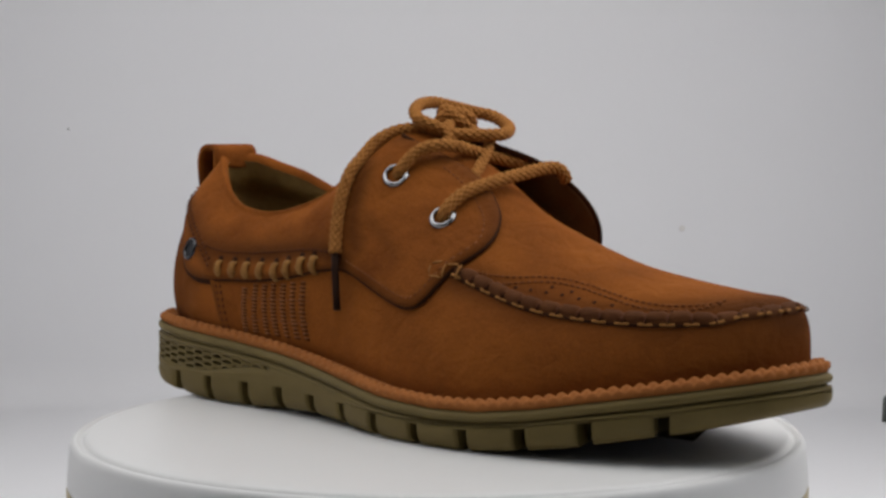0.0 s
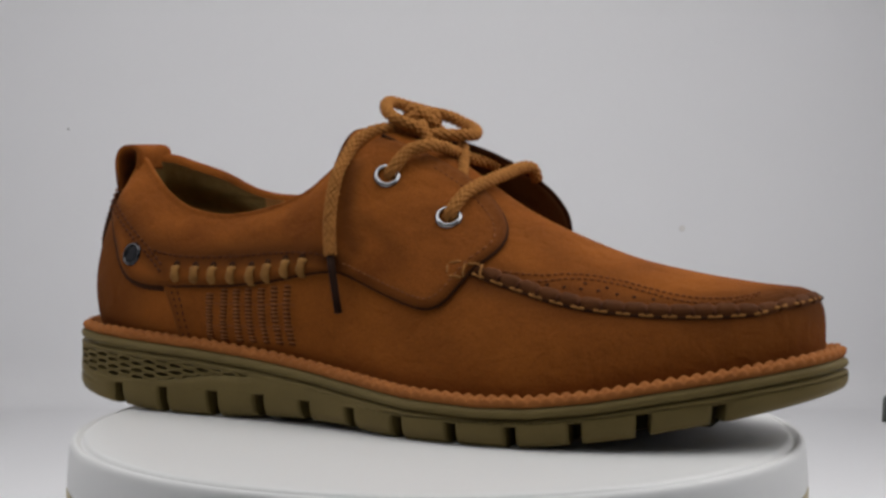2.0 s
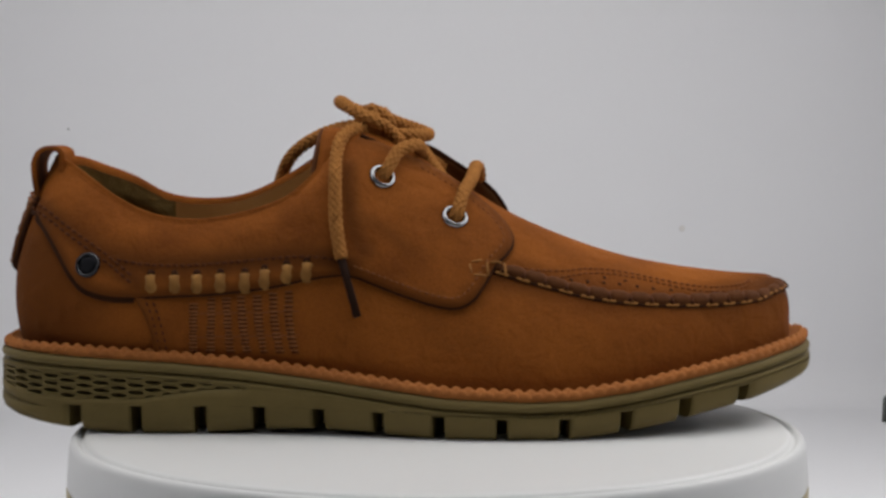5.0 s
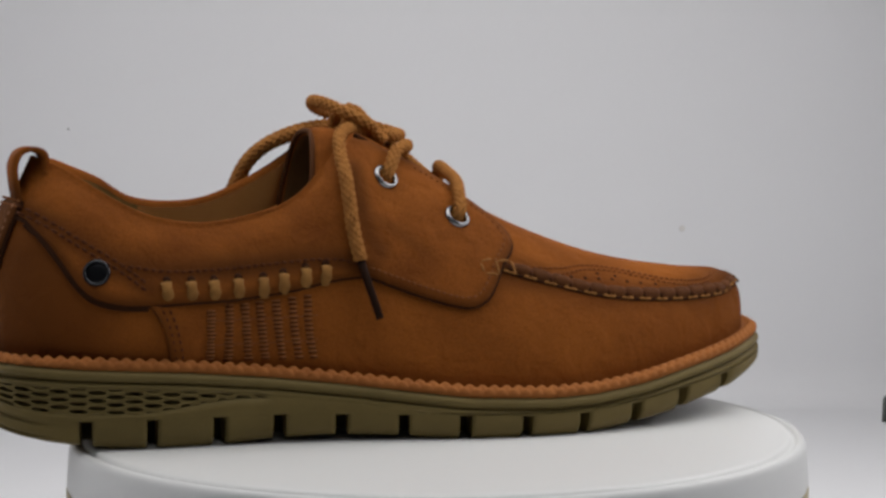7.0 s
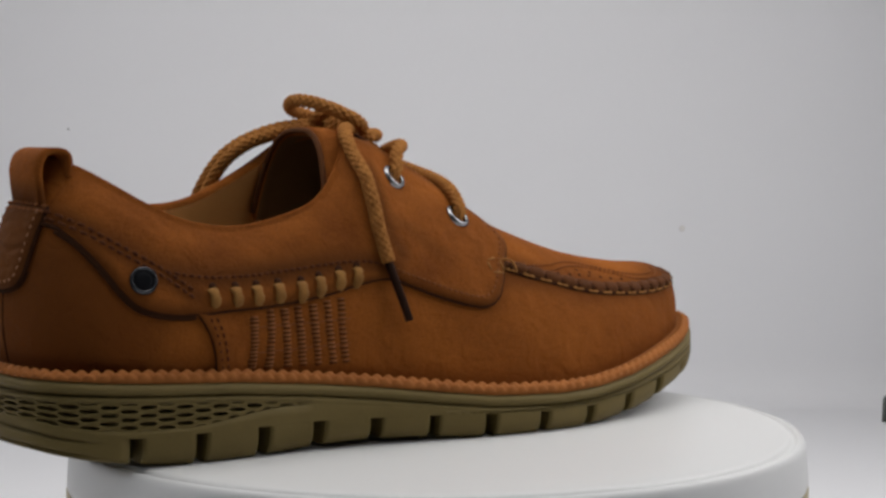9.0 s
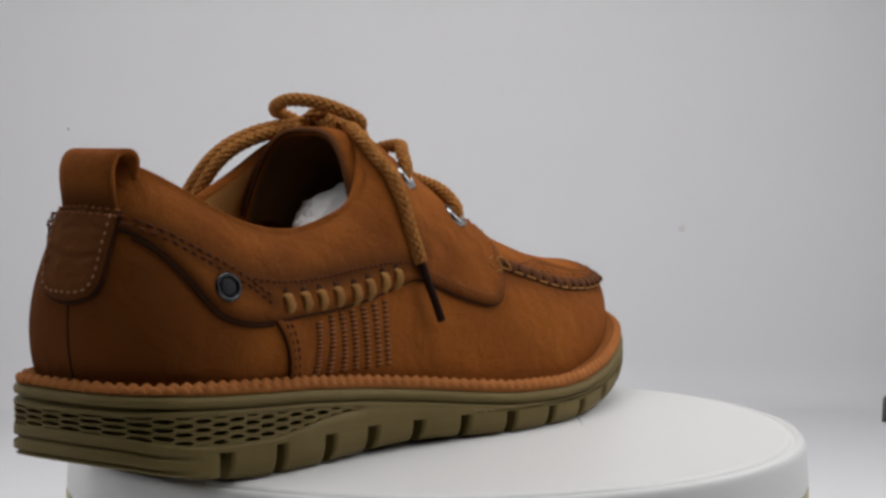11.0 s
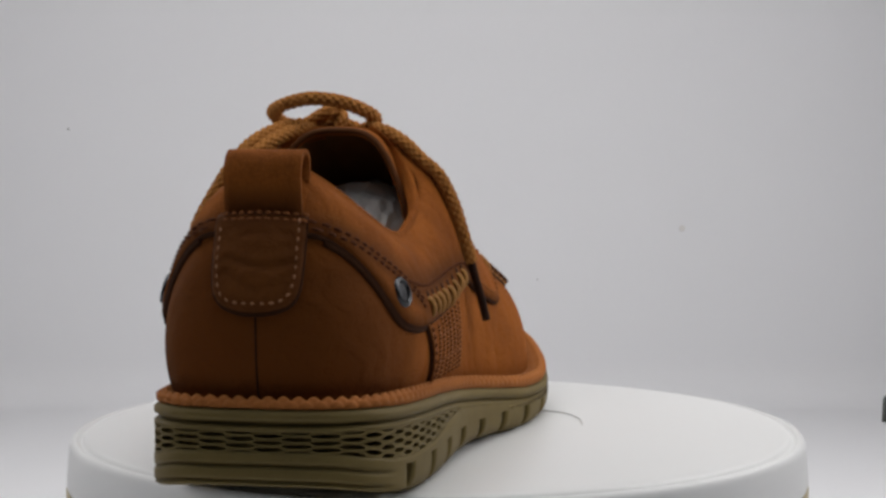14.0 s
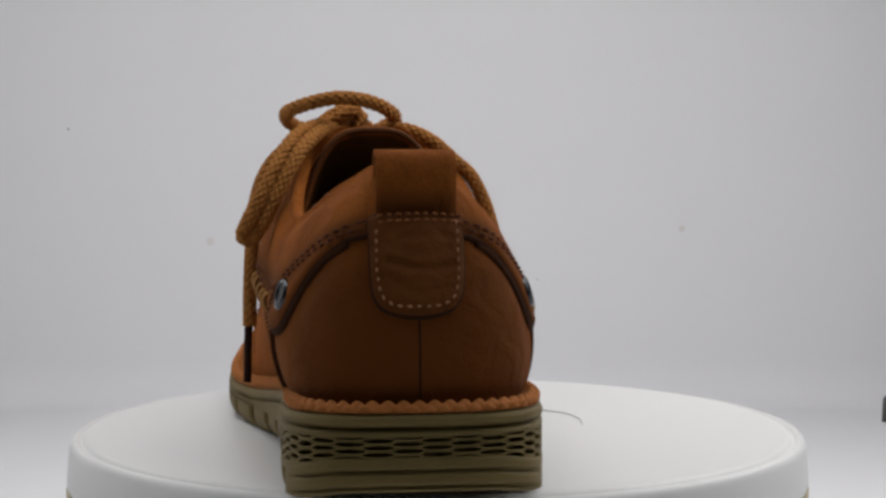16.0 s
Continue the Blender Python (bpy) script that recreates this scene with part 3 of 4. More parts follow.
def inner_side(s, z):
    return on_side(s, z, 1)


QUARTER_DARK = [([(15.4, 84), (22.8, 79.5), (31, 74), (38.9, 69), (47, 63.6), (56.1, 57)], 4.4, 0.85), ([(46, 64.5), (60, 62.4), (73, 62), (88, 62.8), (103.6, 64.4), (119, 65.6), (128, 65), (136, 62)], 5.0, 0.95),
                ([(134, 98), (135, 86), (137, 74), (141, 68)], 4.0, 0.75), ([(140, 80), (150, 74), (160, 66)], 2.6, 0.35)]


def counter_step(line, place):
    """The front of the upper laps over the heel counter with a low cut edge and runs out forward."""
    path = even(spline(line, 8), 30)
    rows = [(0.0, -0.6, 1.0), (0.0, 1.5, 1.0), (0.5, 1.75, 0.8), (2.0, 1.6, 0.6), (5.0, 1.1, 0.35), (9.0, 0.5, 0.1), (13.0, -0.1, 0.0)]
    verts, dye_shade = [], []
    for ds, h, d in rows:
        for q in path:
            p, nn = place(q[0] + ds, q[1])
            verts.append(p + nn * h)
            dye_shade.append(d)
    faces = [(1 if k < 29 else 0, f) for k, f in enumerate(grid_faces(len(rows), 30))]
    solid("lapped_edge", np.array(verts) * U, faces, [LEATHER, EDGE], SHOE, "cut edge lapped over the heel counter", dye_shade=np.array(dye_shade) * 0.8)


def quarters():
    panel("quarter", QUARTER_CUT, QUARTER_TOP, outer, 2.3, PANEL, "burnished tan nubuck quarter with dark cut edge", dark=QUARTER_DARK)
    panel("quarter", MEDIAL_CUT, MEDIAL_TOP, inner_side, 2.3, PANEL, "burnished tan nubuck quarter with dark cut edge", dark=QUARTER_DARK)
    # stitched rows along the quarter
    for place in (outer, inner_side):
        for d in (0, 2.6):
            stitches("stitching", [(15.4, 85 - d), (22.8, 80.6 - d), (31, 75 - d), (38.9, 70 - d), (47, 64.6 - d), (56.1, 57.5 - d)], place, DARK_THREAD, 2.6, 1.8, 0.56)
        stitches("stitching", [(50, 64), (60, 62.4), (73, 62), (88, 62.8), (103.6, 64.4), (119, 65.6), (128, 65), (136, 62)], place, DARK_THREAD, 2.5, 1.7, 0.5)
        stitches("stitching", [(59.5, 51), (62.8, 43), (65.6, 30)], place, DARK_THREAD, 2.2, lift=1.5)
        stitches("stitching", [(62.0, 51), (65.2, 43), (68, 30)], place, DARK_THREAD, 2.2, lift=1.3)
        counter_step([(55, 52), (58.4, 47), (61, 41), (62.8, 34), (63.6, 27)], place)
        # dark cord laid where the strap would cast its shadow
        cord_on("strap_shadow", [(s - 0.4, z - 0.9) for s, z in QUARTER_CUT[1:8]], place, 1.15, 0.2, EDGE, "dark cord for the shadow under the lifted heel strap")
    flap = [(138, 62), (147, 58.5), (157, 54.8), (168.7, 51), (175.5, 50.4), (179.4, 52.4), (183.4, 57.6), (187.2, 63.4), (191.6, 67.4), (193.4, 70), (193, 73), (189.6, 77.6), (184, 82.4)]
    stitches("stitching", flap, outer, THREAD, 2.3)
    stitches("stitching", [(184, 82.4), (177, 87.8), (169, 93), (160, 98)], outer, THREAD, 2.3)


quarters()


def lacing_ticks():
    spots = [(62, 56.6), (70.7, 56.5), (79, 56.6), (87.8, 57.0), (97, 57.3), (104.4, 58.6), (112.6, 60.4), (120, 61.4)]
    for side in (-1, 1):
        for i, (s, z) in enumerate(spots if side < 0 else spots[3:]):
            lean = 0.6 * (i - 3) / 4
            pts, nrm = [], []
            for dz, h in ((2.9, 1.3), (2.3, 2.7), (0.9, 3.3), (-1.2, 3.3), (-3.0, 2.3), (-4.3, 0.4)):
                p, nn = on_side(s + lean * dz * 0.25, z - 0.6 + dz * 0.88, side)
                pts.append(p + nn * h)
                nrm.append(nn)
            both = even(spline(np.hstack([pts, nrm]), 4), 14)
            c, nn = both[:, :3], both[:, 3:]
            tg = np.gradient(c, axis=0)
            verts = []
            for q in range(14):
                wide = np.cross(tg[q], nn[q])
                wide /= np.linalg.norm(wide)
                out = np.cross(wide, tg[q])
                out /= np.linalg.norm(out)
                for a in np.linspace(0, 2 * math.pi, 12, endpoint=False):
                    verts.append(c[q] + wide * 2.15 * math.cos(a) * (0.9 + 0.1 * math.sin(q)) + out * 0.8 * math.sin(a))
            solid("lacing_stitch", np.array(verts) * U, grid_faces(14, 12, close_cols=True), LACING, SHOE, "golden flat lacing stitch")
            p, nn = on_side(s, z + 2.7, side)
            v, f = tube([p + nn * 1.2, p + nn * 2.55], 1.5, 10)
            solid("lacing_hole", np.array(v) * U, f, EDGE, SHOE)


lacing_ticks()


def slit_columns():
    """Columns of short slits with thread bars between them, below the lacing."""
    tops = [(77.6, 77.2, 48), (84.4, 83.9, 50), (90, 91.2, 50.2), (95.4, 97.4, 50.6), (101.4, 103.8, 51), (107.4, 109.8, 52), (113.2, 115.2, 52.6)]
    rng = random.Random(5)
    for side in (-1, 1):
        tv, tf = [], []
        for k, (a, b, z1) in enumerate(tops):
            count = 14
            for i in range(count):
                f = i / (count - 1)
                z = z1 + (30.6 - z1) * f + rng.uniform(-0.12, 0.12)
                bow = -0.9 * math.sin(math.pi * f) * (k - 1) / 5
                s = a + (b - a) * f + bow + rng.uniform(-0.15, 0.15)
                half = 1.5 * rng.uniform(0.85, 1.1)
                for dz, rad, lift in ((0.0, 0.36, 0.0), (0.72, 0.28, 0.12)):
                    p, nn = on_side(s - half, z + dz, side)
                    q, qn = on_side(s + half, z + dz, side)
                    v, fa = tube([p + nn * lift, (p + q) / 2 + nn * (lift + 0.1), q + qn * lift], rad, 5)
                    if dz == 0.0:
                        solid("slit", np.array(v) * U, fa, SLIT, SHOE)
                    else:
                        tf += [tuple(j + len(tv) for j in g) for g in fa]
                        tv += list(v)
        tagged(solid("stitching", np.array(tv) * U, tf, PALE_THREAD, SHOE), kind="stuff")
        for z in (36.6, 45.4):
            cord_on("thread_line", [(76, z - 0.4), (88, z), (102, z + 0.2), (117, z + 0.6)], outer if side < 0 else inner_side, 0.15, 0.22, THREAD, "thin pale thread across the slits")


slit_columns()

# seam of the moc toe in plan: the outer side, the tip, the inner side
MOC_S = [(181, 62), (190, 60.2), (205, 56), (221.7, 51.6), (236.2, 49), (253.4, 47.5), (269.1, 47), (283.3, 47.4), (293, 48.2)]


def moc_path():
    pts = [on_side(s, z, -1) for s, z in MOC_S]
    tip = []
    for y, s in ((-14.5, 297.5), (-7, 302), (2, 304.6), (10.5, 305.2), (18, 303.6), (24.5, 299.5)):
        p, n, _, _ = FORM.find_nearest(Vector((s + 2, y, 51.5)))
        tip.append((np.array(p), np.array(n) if n[0] > 0 else -np.array(n)))
    pts += tip + [on_side(s, z, 1) for s, z in MOC_S[::-1]]
    return np.array([p for p, _ in pts]), np.array([n for _, n in pts])


def moc_toe():
    p, n = moc_path()
    both = even(spline(np.hstack([p, n]), 10), 460)
    p, n = both[:, :3], both[:, 3:]
    n /= np.linalg.norm(n, axis=1)[:, None]
    t = np.gradient(p, axis=0)
    t /= np.linalg.norm(t, axis=1)[:, None]
    up = np.cross(n, t)
    up *= np.where(up[:, 2] < 0, -1, 1)[:, None]
    fade = np.clip(np.minimum(np.arange(460), np.arange(460)[::-1]) / 26, 0.25, 1)
    total = np.linalg.norm(np.diff(p, axis=0), axis=1).sum()
    length = np.linspace(0, total, 460)
    pinch = 1 - 0.32 * np.exp(-((length % 8.2) - 4.1) ** 2 / 1.1)
    # ridge: an oval roll that stands on the seam, pinched by the thread
    verts = []
    for i in range(460):
        tip = smooth01((p[i, 0] - 284) / 16)
        c = p[i] + up[i] * (2.3 - 1.6 * tip) - n[i] * (0.1 + 0.9 * tip)
        for a in np.linspace(0, 2 * math.pi, 14, endpoint=False):
            r1, r2 = (2.8 - 0.1 * tip) * fade[i] * pinch[i], (2.5 - 0.3 * tip) * fade[i] * pinch[i]
            verts.append(c + up[i] * r1 * math.cos(a) + n[i] * r2 * math.sin(a))
    solid("moc_ridge", np.array(verts) * U, grid_faces(460, 14, close_cols=True), BURNISH, SHOE, "dark burnished raised moc-toe seam")
    # groove under the ridge
    v, f = tube(p + n * 0.05 - up * 0.35, 0.8, 8)
    solid("seam_groove", np.array(v) * U, f, EDGE, SHOE, "dark stitched groove")
    # thread: a bar over the ridge and a dash in the groove for each stitch
    steps = int(total / 8.2)
    for k in range(1, steps):
        i = int(np.argmin(abs(length - (k * 8.2 + 4.1))))
        arc = []
        tip = smooth01((p[i, 0] - 284) / 16)
        for a in np.linspace(-0.35, 0.55, 7) * math.pi:
            r1, r2 = (2.7 - 0.4 * tip) * fade[i], 2.2 * fade[i]
            arc.append(p[i] + up[i] * (2.5 - 1.7 * tip) + n[i] * (0.2 - 0.8 * tip) - up[i] * r1 * math.cos(a) * 1.0 + n[i] * (r2 + 0.05) * max(math.sin(a + 0.9), -0.2))
        v, f = tube(even(spline(arc, 3), 12), 0.34, 6)
        solid("moc_stitch", np.array(v) * U, f, DARK_THREAD, SHOE)
        v, f = tube([p[i] + n[i] * 0.3 - up[i] * 0.3, p[i] + n[i] * (1.0 - 0.6 * tip) + up[i] * 0.4, p[i] + n[i] * (1.5 - 1.2 * tip) + up[i] * 1.1], 0.9, 8)
        solid("stitch_hole", np.array(v) * U, f, EDGE, SHOE)
        j = min(i + 8, 459)
        seg = [p[q] + n[q] * 0.85 - up[q] * 0.4 for q in range(max(i - 8, 0), j)]
        if len(seg) > 5:
            v, f = tube(seg[4:-3], 0.55, 6)
            solid("moc_stitch", np.array(v) * U, f, GOLD_THREAD, SHOE)


moc_toe()


def vamp_details():
    for m in (-1, 1):
        def flat(s, y):
            return on_top(s, 5.5 + m * (y + 5.5) if m > 0 else 5.5 - (y + 5.5))
        row = [(197, 33.4), (206, 33.2), (216, 31.4), (226, 27.2), (235, 24.4), (244, 23.2), (254, 23.4), (264, 23.4), (274, 21.6), (283, 17.6), (289, 12.5), (292, 7)]
        stitches("stitching", row, flat, THREAD, 2.3, lift=0.35)
        stitches("stitching", [(s, y + 2.4) for s, y in row], flat, THREAD, 2.3, lift=0.35)
        for s, y in ((225.3, 33.4), (231.5, 32.2), (237.6, 31), (240, 28.6), (244.5, 30.2), (250.7, 29.4), (257.6, 28.2), (232, 29.6), (219, 34.2)):
            p, nn = flat(s, y)
            v, f = tube([p - nn * 0.3, p + nn * 0.12], 0.75, 8)
            solid("punched_hole", np.array(v) * U, f, EDGE, SHOE)
    # bar tack where the moc seam meets the flap
    for side in (-1, 1):
        for a, b in (((180.5, 62.8), (185.5, 63.4)), ((187.5, 62.6), (192.5, 62.4)), ((181.5, 58.4), (186.6, 58.0)), ((180.3, 62.4), (181.3, 58.9)), ((186.6, 63.4), (187.4, 58.2)), ((193.4, 62.4), (194, 57.8))):
            (p, pn), (q, qn) = on_side(*a, side), on_side(*b, side)
            lift = 2.6
            v, f = tube([p + pn * (lift - 0.8), p * 0.75 + q * 0.25 + pn * lift, p * 0.25 + q * 0.75 + qn * lift, q + qn * (lift - 0.8)], 0.42, 6)
            solid("bar_tack", np.array(v) * U, f, GOLD_THREAD, SHOE)


vamp_details()


def embossed_mark():
    """A faint worn mark pressed into the outer eyelet flap."""
    rng = random.Random(9)
    verts, faces = [], []
    for k in range(22):
        f = k / 21
        s, z = 138.5 + 25 * f, 77.2 - 11.4 * f
        tall = rng.uniform(0.5, 1.2)
        ends = [on_side(s + dx, z + dz, -1) for dx, dz in ((-0.5 * tall, -tall), (0.3 * tall, tall))]
        v, fa = tube([p + nn * 2.1 for p, nn in ends], 0.36, 5)
        faces += [tuple(j + len(verts) for j in g) for g in fa]
        verts += list(v)
    tagged(solid("embossed_mark", np.array(verts) * U, faces, SLIT, SHOE, "faint worn embossed mark"), kind="stuff")


embossed_mark()


def frame_on(p, n):
    """A pose at p whose z axis is n, in metres."""
    q = Vector(n).to_track_quat("Z", "Y")
    return Matrix.LocRotScale(Vector(p) * U, q, None)


def ring_mesh(profile, count=40):
    return lathe([(r * U, z * U) for r, z in profile], count)


EYELETS = [(147.0, 94.2), (174.8, 78.7)]


RIM = material("worn_steel_rim", (0.06, 0.06, 0.063), 0.2, (0.04, 0.04, 0.043), 200, 1500, 0.02, metal=1.0)


def metal_parts():
    eye = [(3.3, -1.6), (3.05, -0.2), (3.05, 0.8), (3.35, 1.6), (3.9, 2.1), (4.5, 2.1), (5.05, 1.6), (5.35, 0.8), (5.4, -0.6)]
    for s, z in EYELETS:
        p, n = on_side(s, z, -1)
        v, f = ring_mesh(eye)
        e = solid("eyelet", v, f, CHROME, SHOE, "polished steel eyelet", place=frame_on(p + n * 1.7, n))
        v, f = ring_mesh([(0.01, 0.15), (3.1, 0.15), (3.1, -0.6), (0.01, -0.6)], 24)
        solid("eyelet_hole", v, f, EDGE, e)
    for side in (-1, 1):
        p, n = on_side(38.4, 62.3, side)
        v, f = ring_mesh([(3.5, 0.9), (3.7, 1.5), (4.2, 1.75), (4.7, 1.4), (4.9, 0.6), (4.9, -0.5)])
        e = solid("rivet", v, f, RIM, SHOE, "round dark steel rivet with bright rim", place=frame_on(p + n * 1.7, n))
        v, f = ring_mesh([(0.01, 1.1), (2.2, 1.08), (3.6, 1.0), (3.7, 0.2)], 32)
        solid("rivet_cap", v, f, GUNMETAL, e)


metal_parts()


def strip(name, path, half, thick, mat, label="", centre=3.2, lean=0.0, rows=9):
    """A leather strip of constant width across y, along a path in (s, z), with thickness."""
    p = even(spline(path, 8), 44)
    t = np.gradient(p, axis=0)
    t /= np.linalg.norm(t, axis=1)[:, None]
    nrm = np.column_stack([-t[:, 1], t[:, 0]])
    ys = np.linspace(-half, half, rows)
    verts = []
    for i in range(len(p)):
        loop = []
        for y in ys:
            bow = 0.018 * y * y * 0.35
            loop.append((p[i, 0] + bow - lean * y, y + centre, p[i, 1]))
        back = [(a + nrm[i, 0] * thick, b, c + nrm[i, 1] * thick) for a, b, c in loop[::-1]]
        verts += loop + back
    c = rows * 2
    faces = grid_faces(len(p), c, close_cols=True) + [tuple(range(c)), tuple((len(p) - 1) * c + k for k in range(c))]
    # below z 100 the colour holds burnish and painted shade from the overhanging loop
    return solid(name, np.array(verts) * U, faces, mat, SHOE, label, dye_shade=[0.85 * float(smooth01((100 - q[2]) / 10)) for q in verts])


def heel_parts():
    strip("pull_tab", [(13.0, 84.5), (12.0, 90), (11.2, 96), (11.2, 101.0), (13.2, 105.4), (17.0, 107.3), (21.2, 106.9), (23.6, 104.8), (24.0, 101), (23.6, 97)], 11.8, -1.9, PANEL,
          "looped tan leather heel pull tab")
    cut = [(-9.2, 86.6), (-9.6, 80), (-9.6, 72), (-9.0, 65.5), (-6.8, 61.6), (-2, 59.8), (3.4, 59.3), (9, 59.8), (13.8, 61.6), (16.0, 65.5), (16.6, 72), (16.6, 80), (16.2, 86.6), (10, 87.4), (3.4, 87.6), (-4, 87.4), (-9.2, 86.6)]
    panel("heel_patch", cut[:-1], None, on_heel, 2.7, BURNISH_PANEL, "rounded burnished leather heel patch, lightly creased", step=0.9,
          folds=(([(-7, 73.4), (-1, 72.2), (5, 72.8), (12, 74.6)], 0.5), ([(2, 64.5), (7, 67.2), (12, 70.2)], 0.42), ([(-5, 81.2), (1, 82), (8, 81.2)], 0.3), ([(-4, 67), (1, 66.2)], 0.28)))
    inset = [(-7.4, 85), (-7.6, 78), (-7.6, 70), (-6.4, 64.6), (-3, 62.2), (3.4, 61.8), (10, 62.2), (13.4, 64.6), (14.6, 70), (14.6, 78), (14.4, 85)]
    stitches("stitching", inset, on_heel, PATCH_THREAD, 2.5, 1.6, 0.46, lift=2.8)
    for z in (85.6, 87.4):
        stitches("stitching", [(-8.6, z - 0.6), (-3, z + 0.1), (3.4, z + 0.4), (10, z + 0.1), (15.6, z - 0.6)], on_heel, THREAD, 2.2, 1.5, 0.5, lift=2.8)
    # the patch's lower shadow, drawn as a thin dark cord
    cord_on("patch_shadow", [(-9.4, 66), (-7.4, 61.6), (-2.2, 59.2), (3.4, 58.6), (9.2, 59.2), (14.4, 61.6), (16.6, 66)], on_heel, 0.7, 0.25, EDGE, "dark cord for the shadow under the heel patch")
    cord_on("seam_groove", [(3.3, 60), (3.1, 54), (3.0, 46), (2.9, 38), (2.9, 31)], on_heel, 0.32, 0.08, EDGE, "back seam")


PATCH_THREAD = material("pale_pink_brown_thread", (0.36, 0.175, 0.09), 0.8, (0.24, 0.105, 0.05), 200, 2500, 0.2, spec=0.1)
BURNISH_PANEL = material("burnished_heel_patch", (0.175, 0.060, 0.0125), 0.75, (0.105, 0.034, 0.0080), 60, 1300, 0.25, spec=0.06, burn=BURN_AND_SHADE, crease=1.0)
heel_parts()


def tongue():
    """Padded tongue arching under the laces; its rear edge shows at the mouth of the shoe."""
    verts = []
    stations = np.linspace(0, 1, 16)
    across = np.linspace(-1, 1, 25)
    for layer in (0, 1):
        for u in stations:
            for a in across:
                s0 = 124.5 - 5 * abs(a) ** 2
                s = s0 + u * 58
                top = np.interp(s, [118, 124.5, 131, 137, 152, 172, 194, 215], [113.8, 114.4, 114.8, 113.8, 107.4, 95.4, 82, 72.5])
                z = top - 34 * abs(a) ** 2.8 - 1.2 * u
                y = 6.3 + (27.5 - 4 * u) * math.copysign(abs(a) ** 0.85, a)
                verts.append((s + (0.8 if layer and u == 0 else 0), y - layer * 2.2 * a * 0.9, z - layer * (2.8 - 1.2 * abs(a)) - (0.3 if u == 0 else 0)))
    n, c = len(stations), len(across)
    faces = [(0, f) for f in grid_faces(n, c)] + [(1, f) for f in grid_faces(n, c, start=n * c)]
    faces += [(0, (k, k + 1, n * c + k + 1, n * c + k)) for k in range(c - 1)]
    solid("tongue", np.array(verts) * U, faces, [PANEL, TONGUE_LINING], SHOE, "padded leather tongue with brown lining")
    rim = [(124.3 - 5 * abs(a) ** 2, 6.3 + 27 * math.copysign(abs(a) ** 0.85, a), 113.2 - 34 * abs(a) ** 2.8) for a in np.linspace(-0.98, 0.98, 40)]
    v, f = tube(rim, 1.1, 8)
    solid("tongue_edge", np.array(v) * U, f, BURNISH, SHOE, "brown bound tongue edge")


tongue()


def inner_flap():
    """The eyelet flap of the inner side, which stands away from the vamp."""
    edge = [(143, 12, 112.5), (155, 14, 109.5), (166, 18.5, 107.2), (176, 30, 101.4), (185, 34, 95.4), (194, 36.5, 88.0), (199.6, 39.2, 78.5), (199, 42, 69), (193, 44.5, 60.5)]
    foot = [(138, 18, 110.5), (146, 26, 104), (154, 32, 97), (161, 36, 90.5), (168, 39.5, 83), (174, 42, 75.5), (178, 44, 68), (180, 45.5, 61), (181, 46.5, 55)]
    e, b = even(spline(edge, 8), 50), even(spline(foot, 8), 50)
    verts = []
    rows = 10
    for layer in (0, 1):
        for r in range(rows):
            f = r / (rows - 1)
            q = b + (e - b) * f
            lift = np.array([0, 0.5, 0.9]) * (1.4 * math.sin(math.pi * f * 0.9))
            verts.append(q + lift + layer * np.array([-0.6, -1.4, -1.5]))
    verts = np.vstack(verts)
    faces = [(0, g) for g in grid_faces(rows, 50)] + [(1, g) for g in grid_faces(rows, 50, start=rows * 50)]
    last = (rows - 1) * 50
    faces += [(1, (last + k, last + k + 1, rows * 50 + last + k + 1, rows * 50 + last + k)) for k in range(49)]
    v, f = tube(verts[last:last + 50] + np.array([-0.3, -0.7, -0.75]), 0.95, 8)
    solid("cut_edge", np.array(v) * U, f, EDGE, SHOE, "dark cut edge of the eyelet flap")
    solid("eyelet_flap", verts * U, faces, [PANEL, TONGUE_LINING], SHOE, "raised tan leather eyelet flap with dark edge")


inner_flap()


def braid(name, keys, radius=2.3, label="", parent=None, step=0.45):
    """A braided round cord through the keys."""
    path = spline(keys, 12)
    total = np.linalg.norm(np.diff(path, axis=0), axis=1).sum()
    count = max(8, int(total / step))
    path = even(path, count)
    tang = np.gradient(path, axis=0)
    tang /= np.linalg.norm(tang, axis=1)[:, None]
    up = np.array([0, 0, 1.0]) if abs(tang[0][2]) < 0.9 else np.array([1.0, 0, 0])
    sides = 40
    verts = []
    for i in range(count):
        up = up - tang[i] * (up @ tang[i])
        up /= np.linalg.norm(up)
        side = np.cross(tang[i], up)
        x = i * step
        for k in range(sides):
            a = 2 * math.pi * k / sides
            weave = math.sqrt(abs(math.sin(3 * a + x * 1.05) * math.sin(3 * a - x * 1.05))) - 0.6
            r = radius * (1.03 + 0.46 * weave) * (0.85 if i in (0, count - 1) else 1)
            verts.append(path[i] + r * (math.cos(a) * up + math.sin(a) * side))
    faces = grid_faces(count, sides, close_cols=True)
    faces += [tuple(range(sides)), tuple((count - 1) * sides + k for k in range(sides))]
    return solid(name, np.array(verts) * U, faces, LACE, parent or SHOE, label)


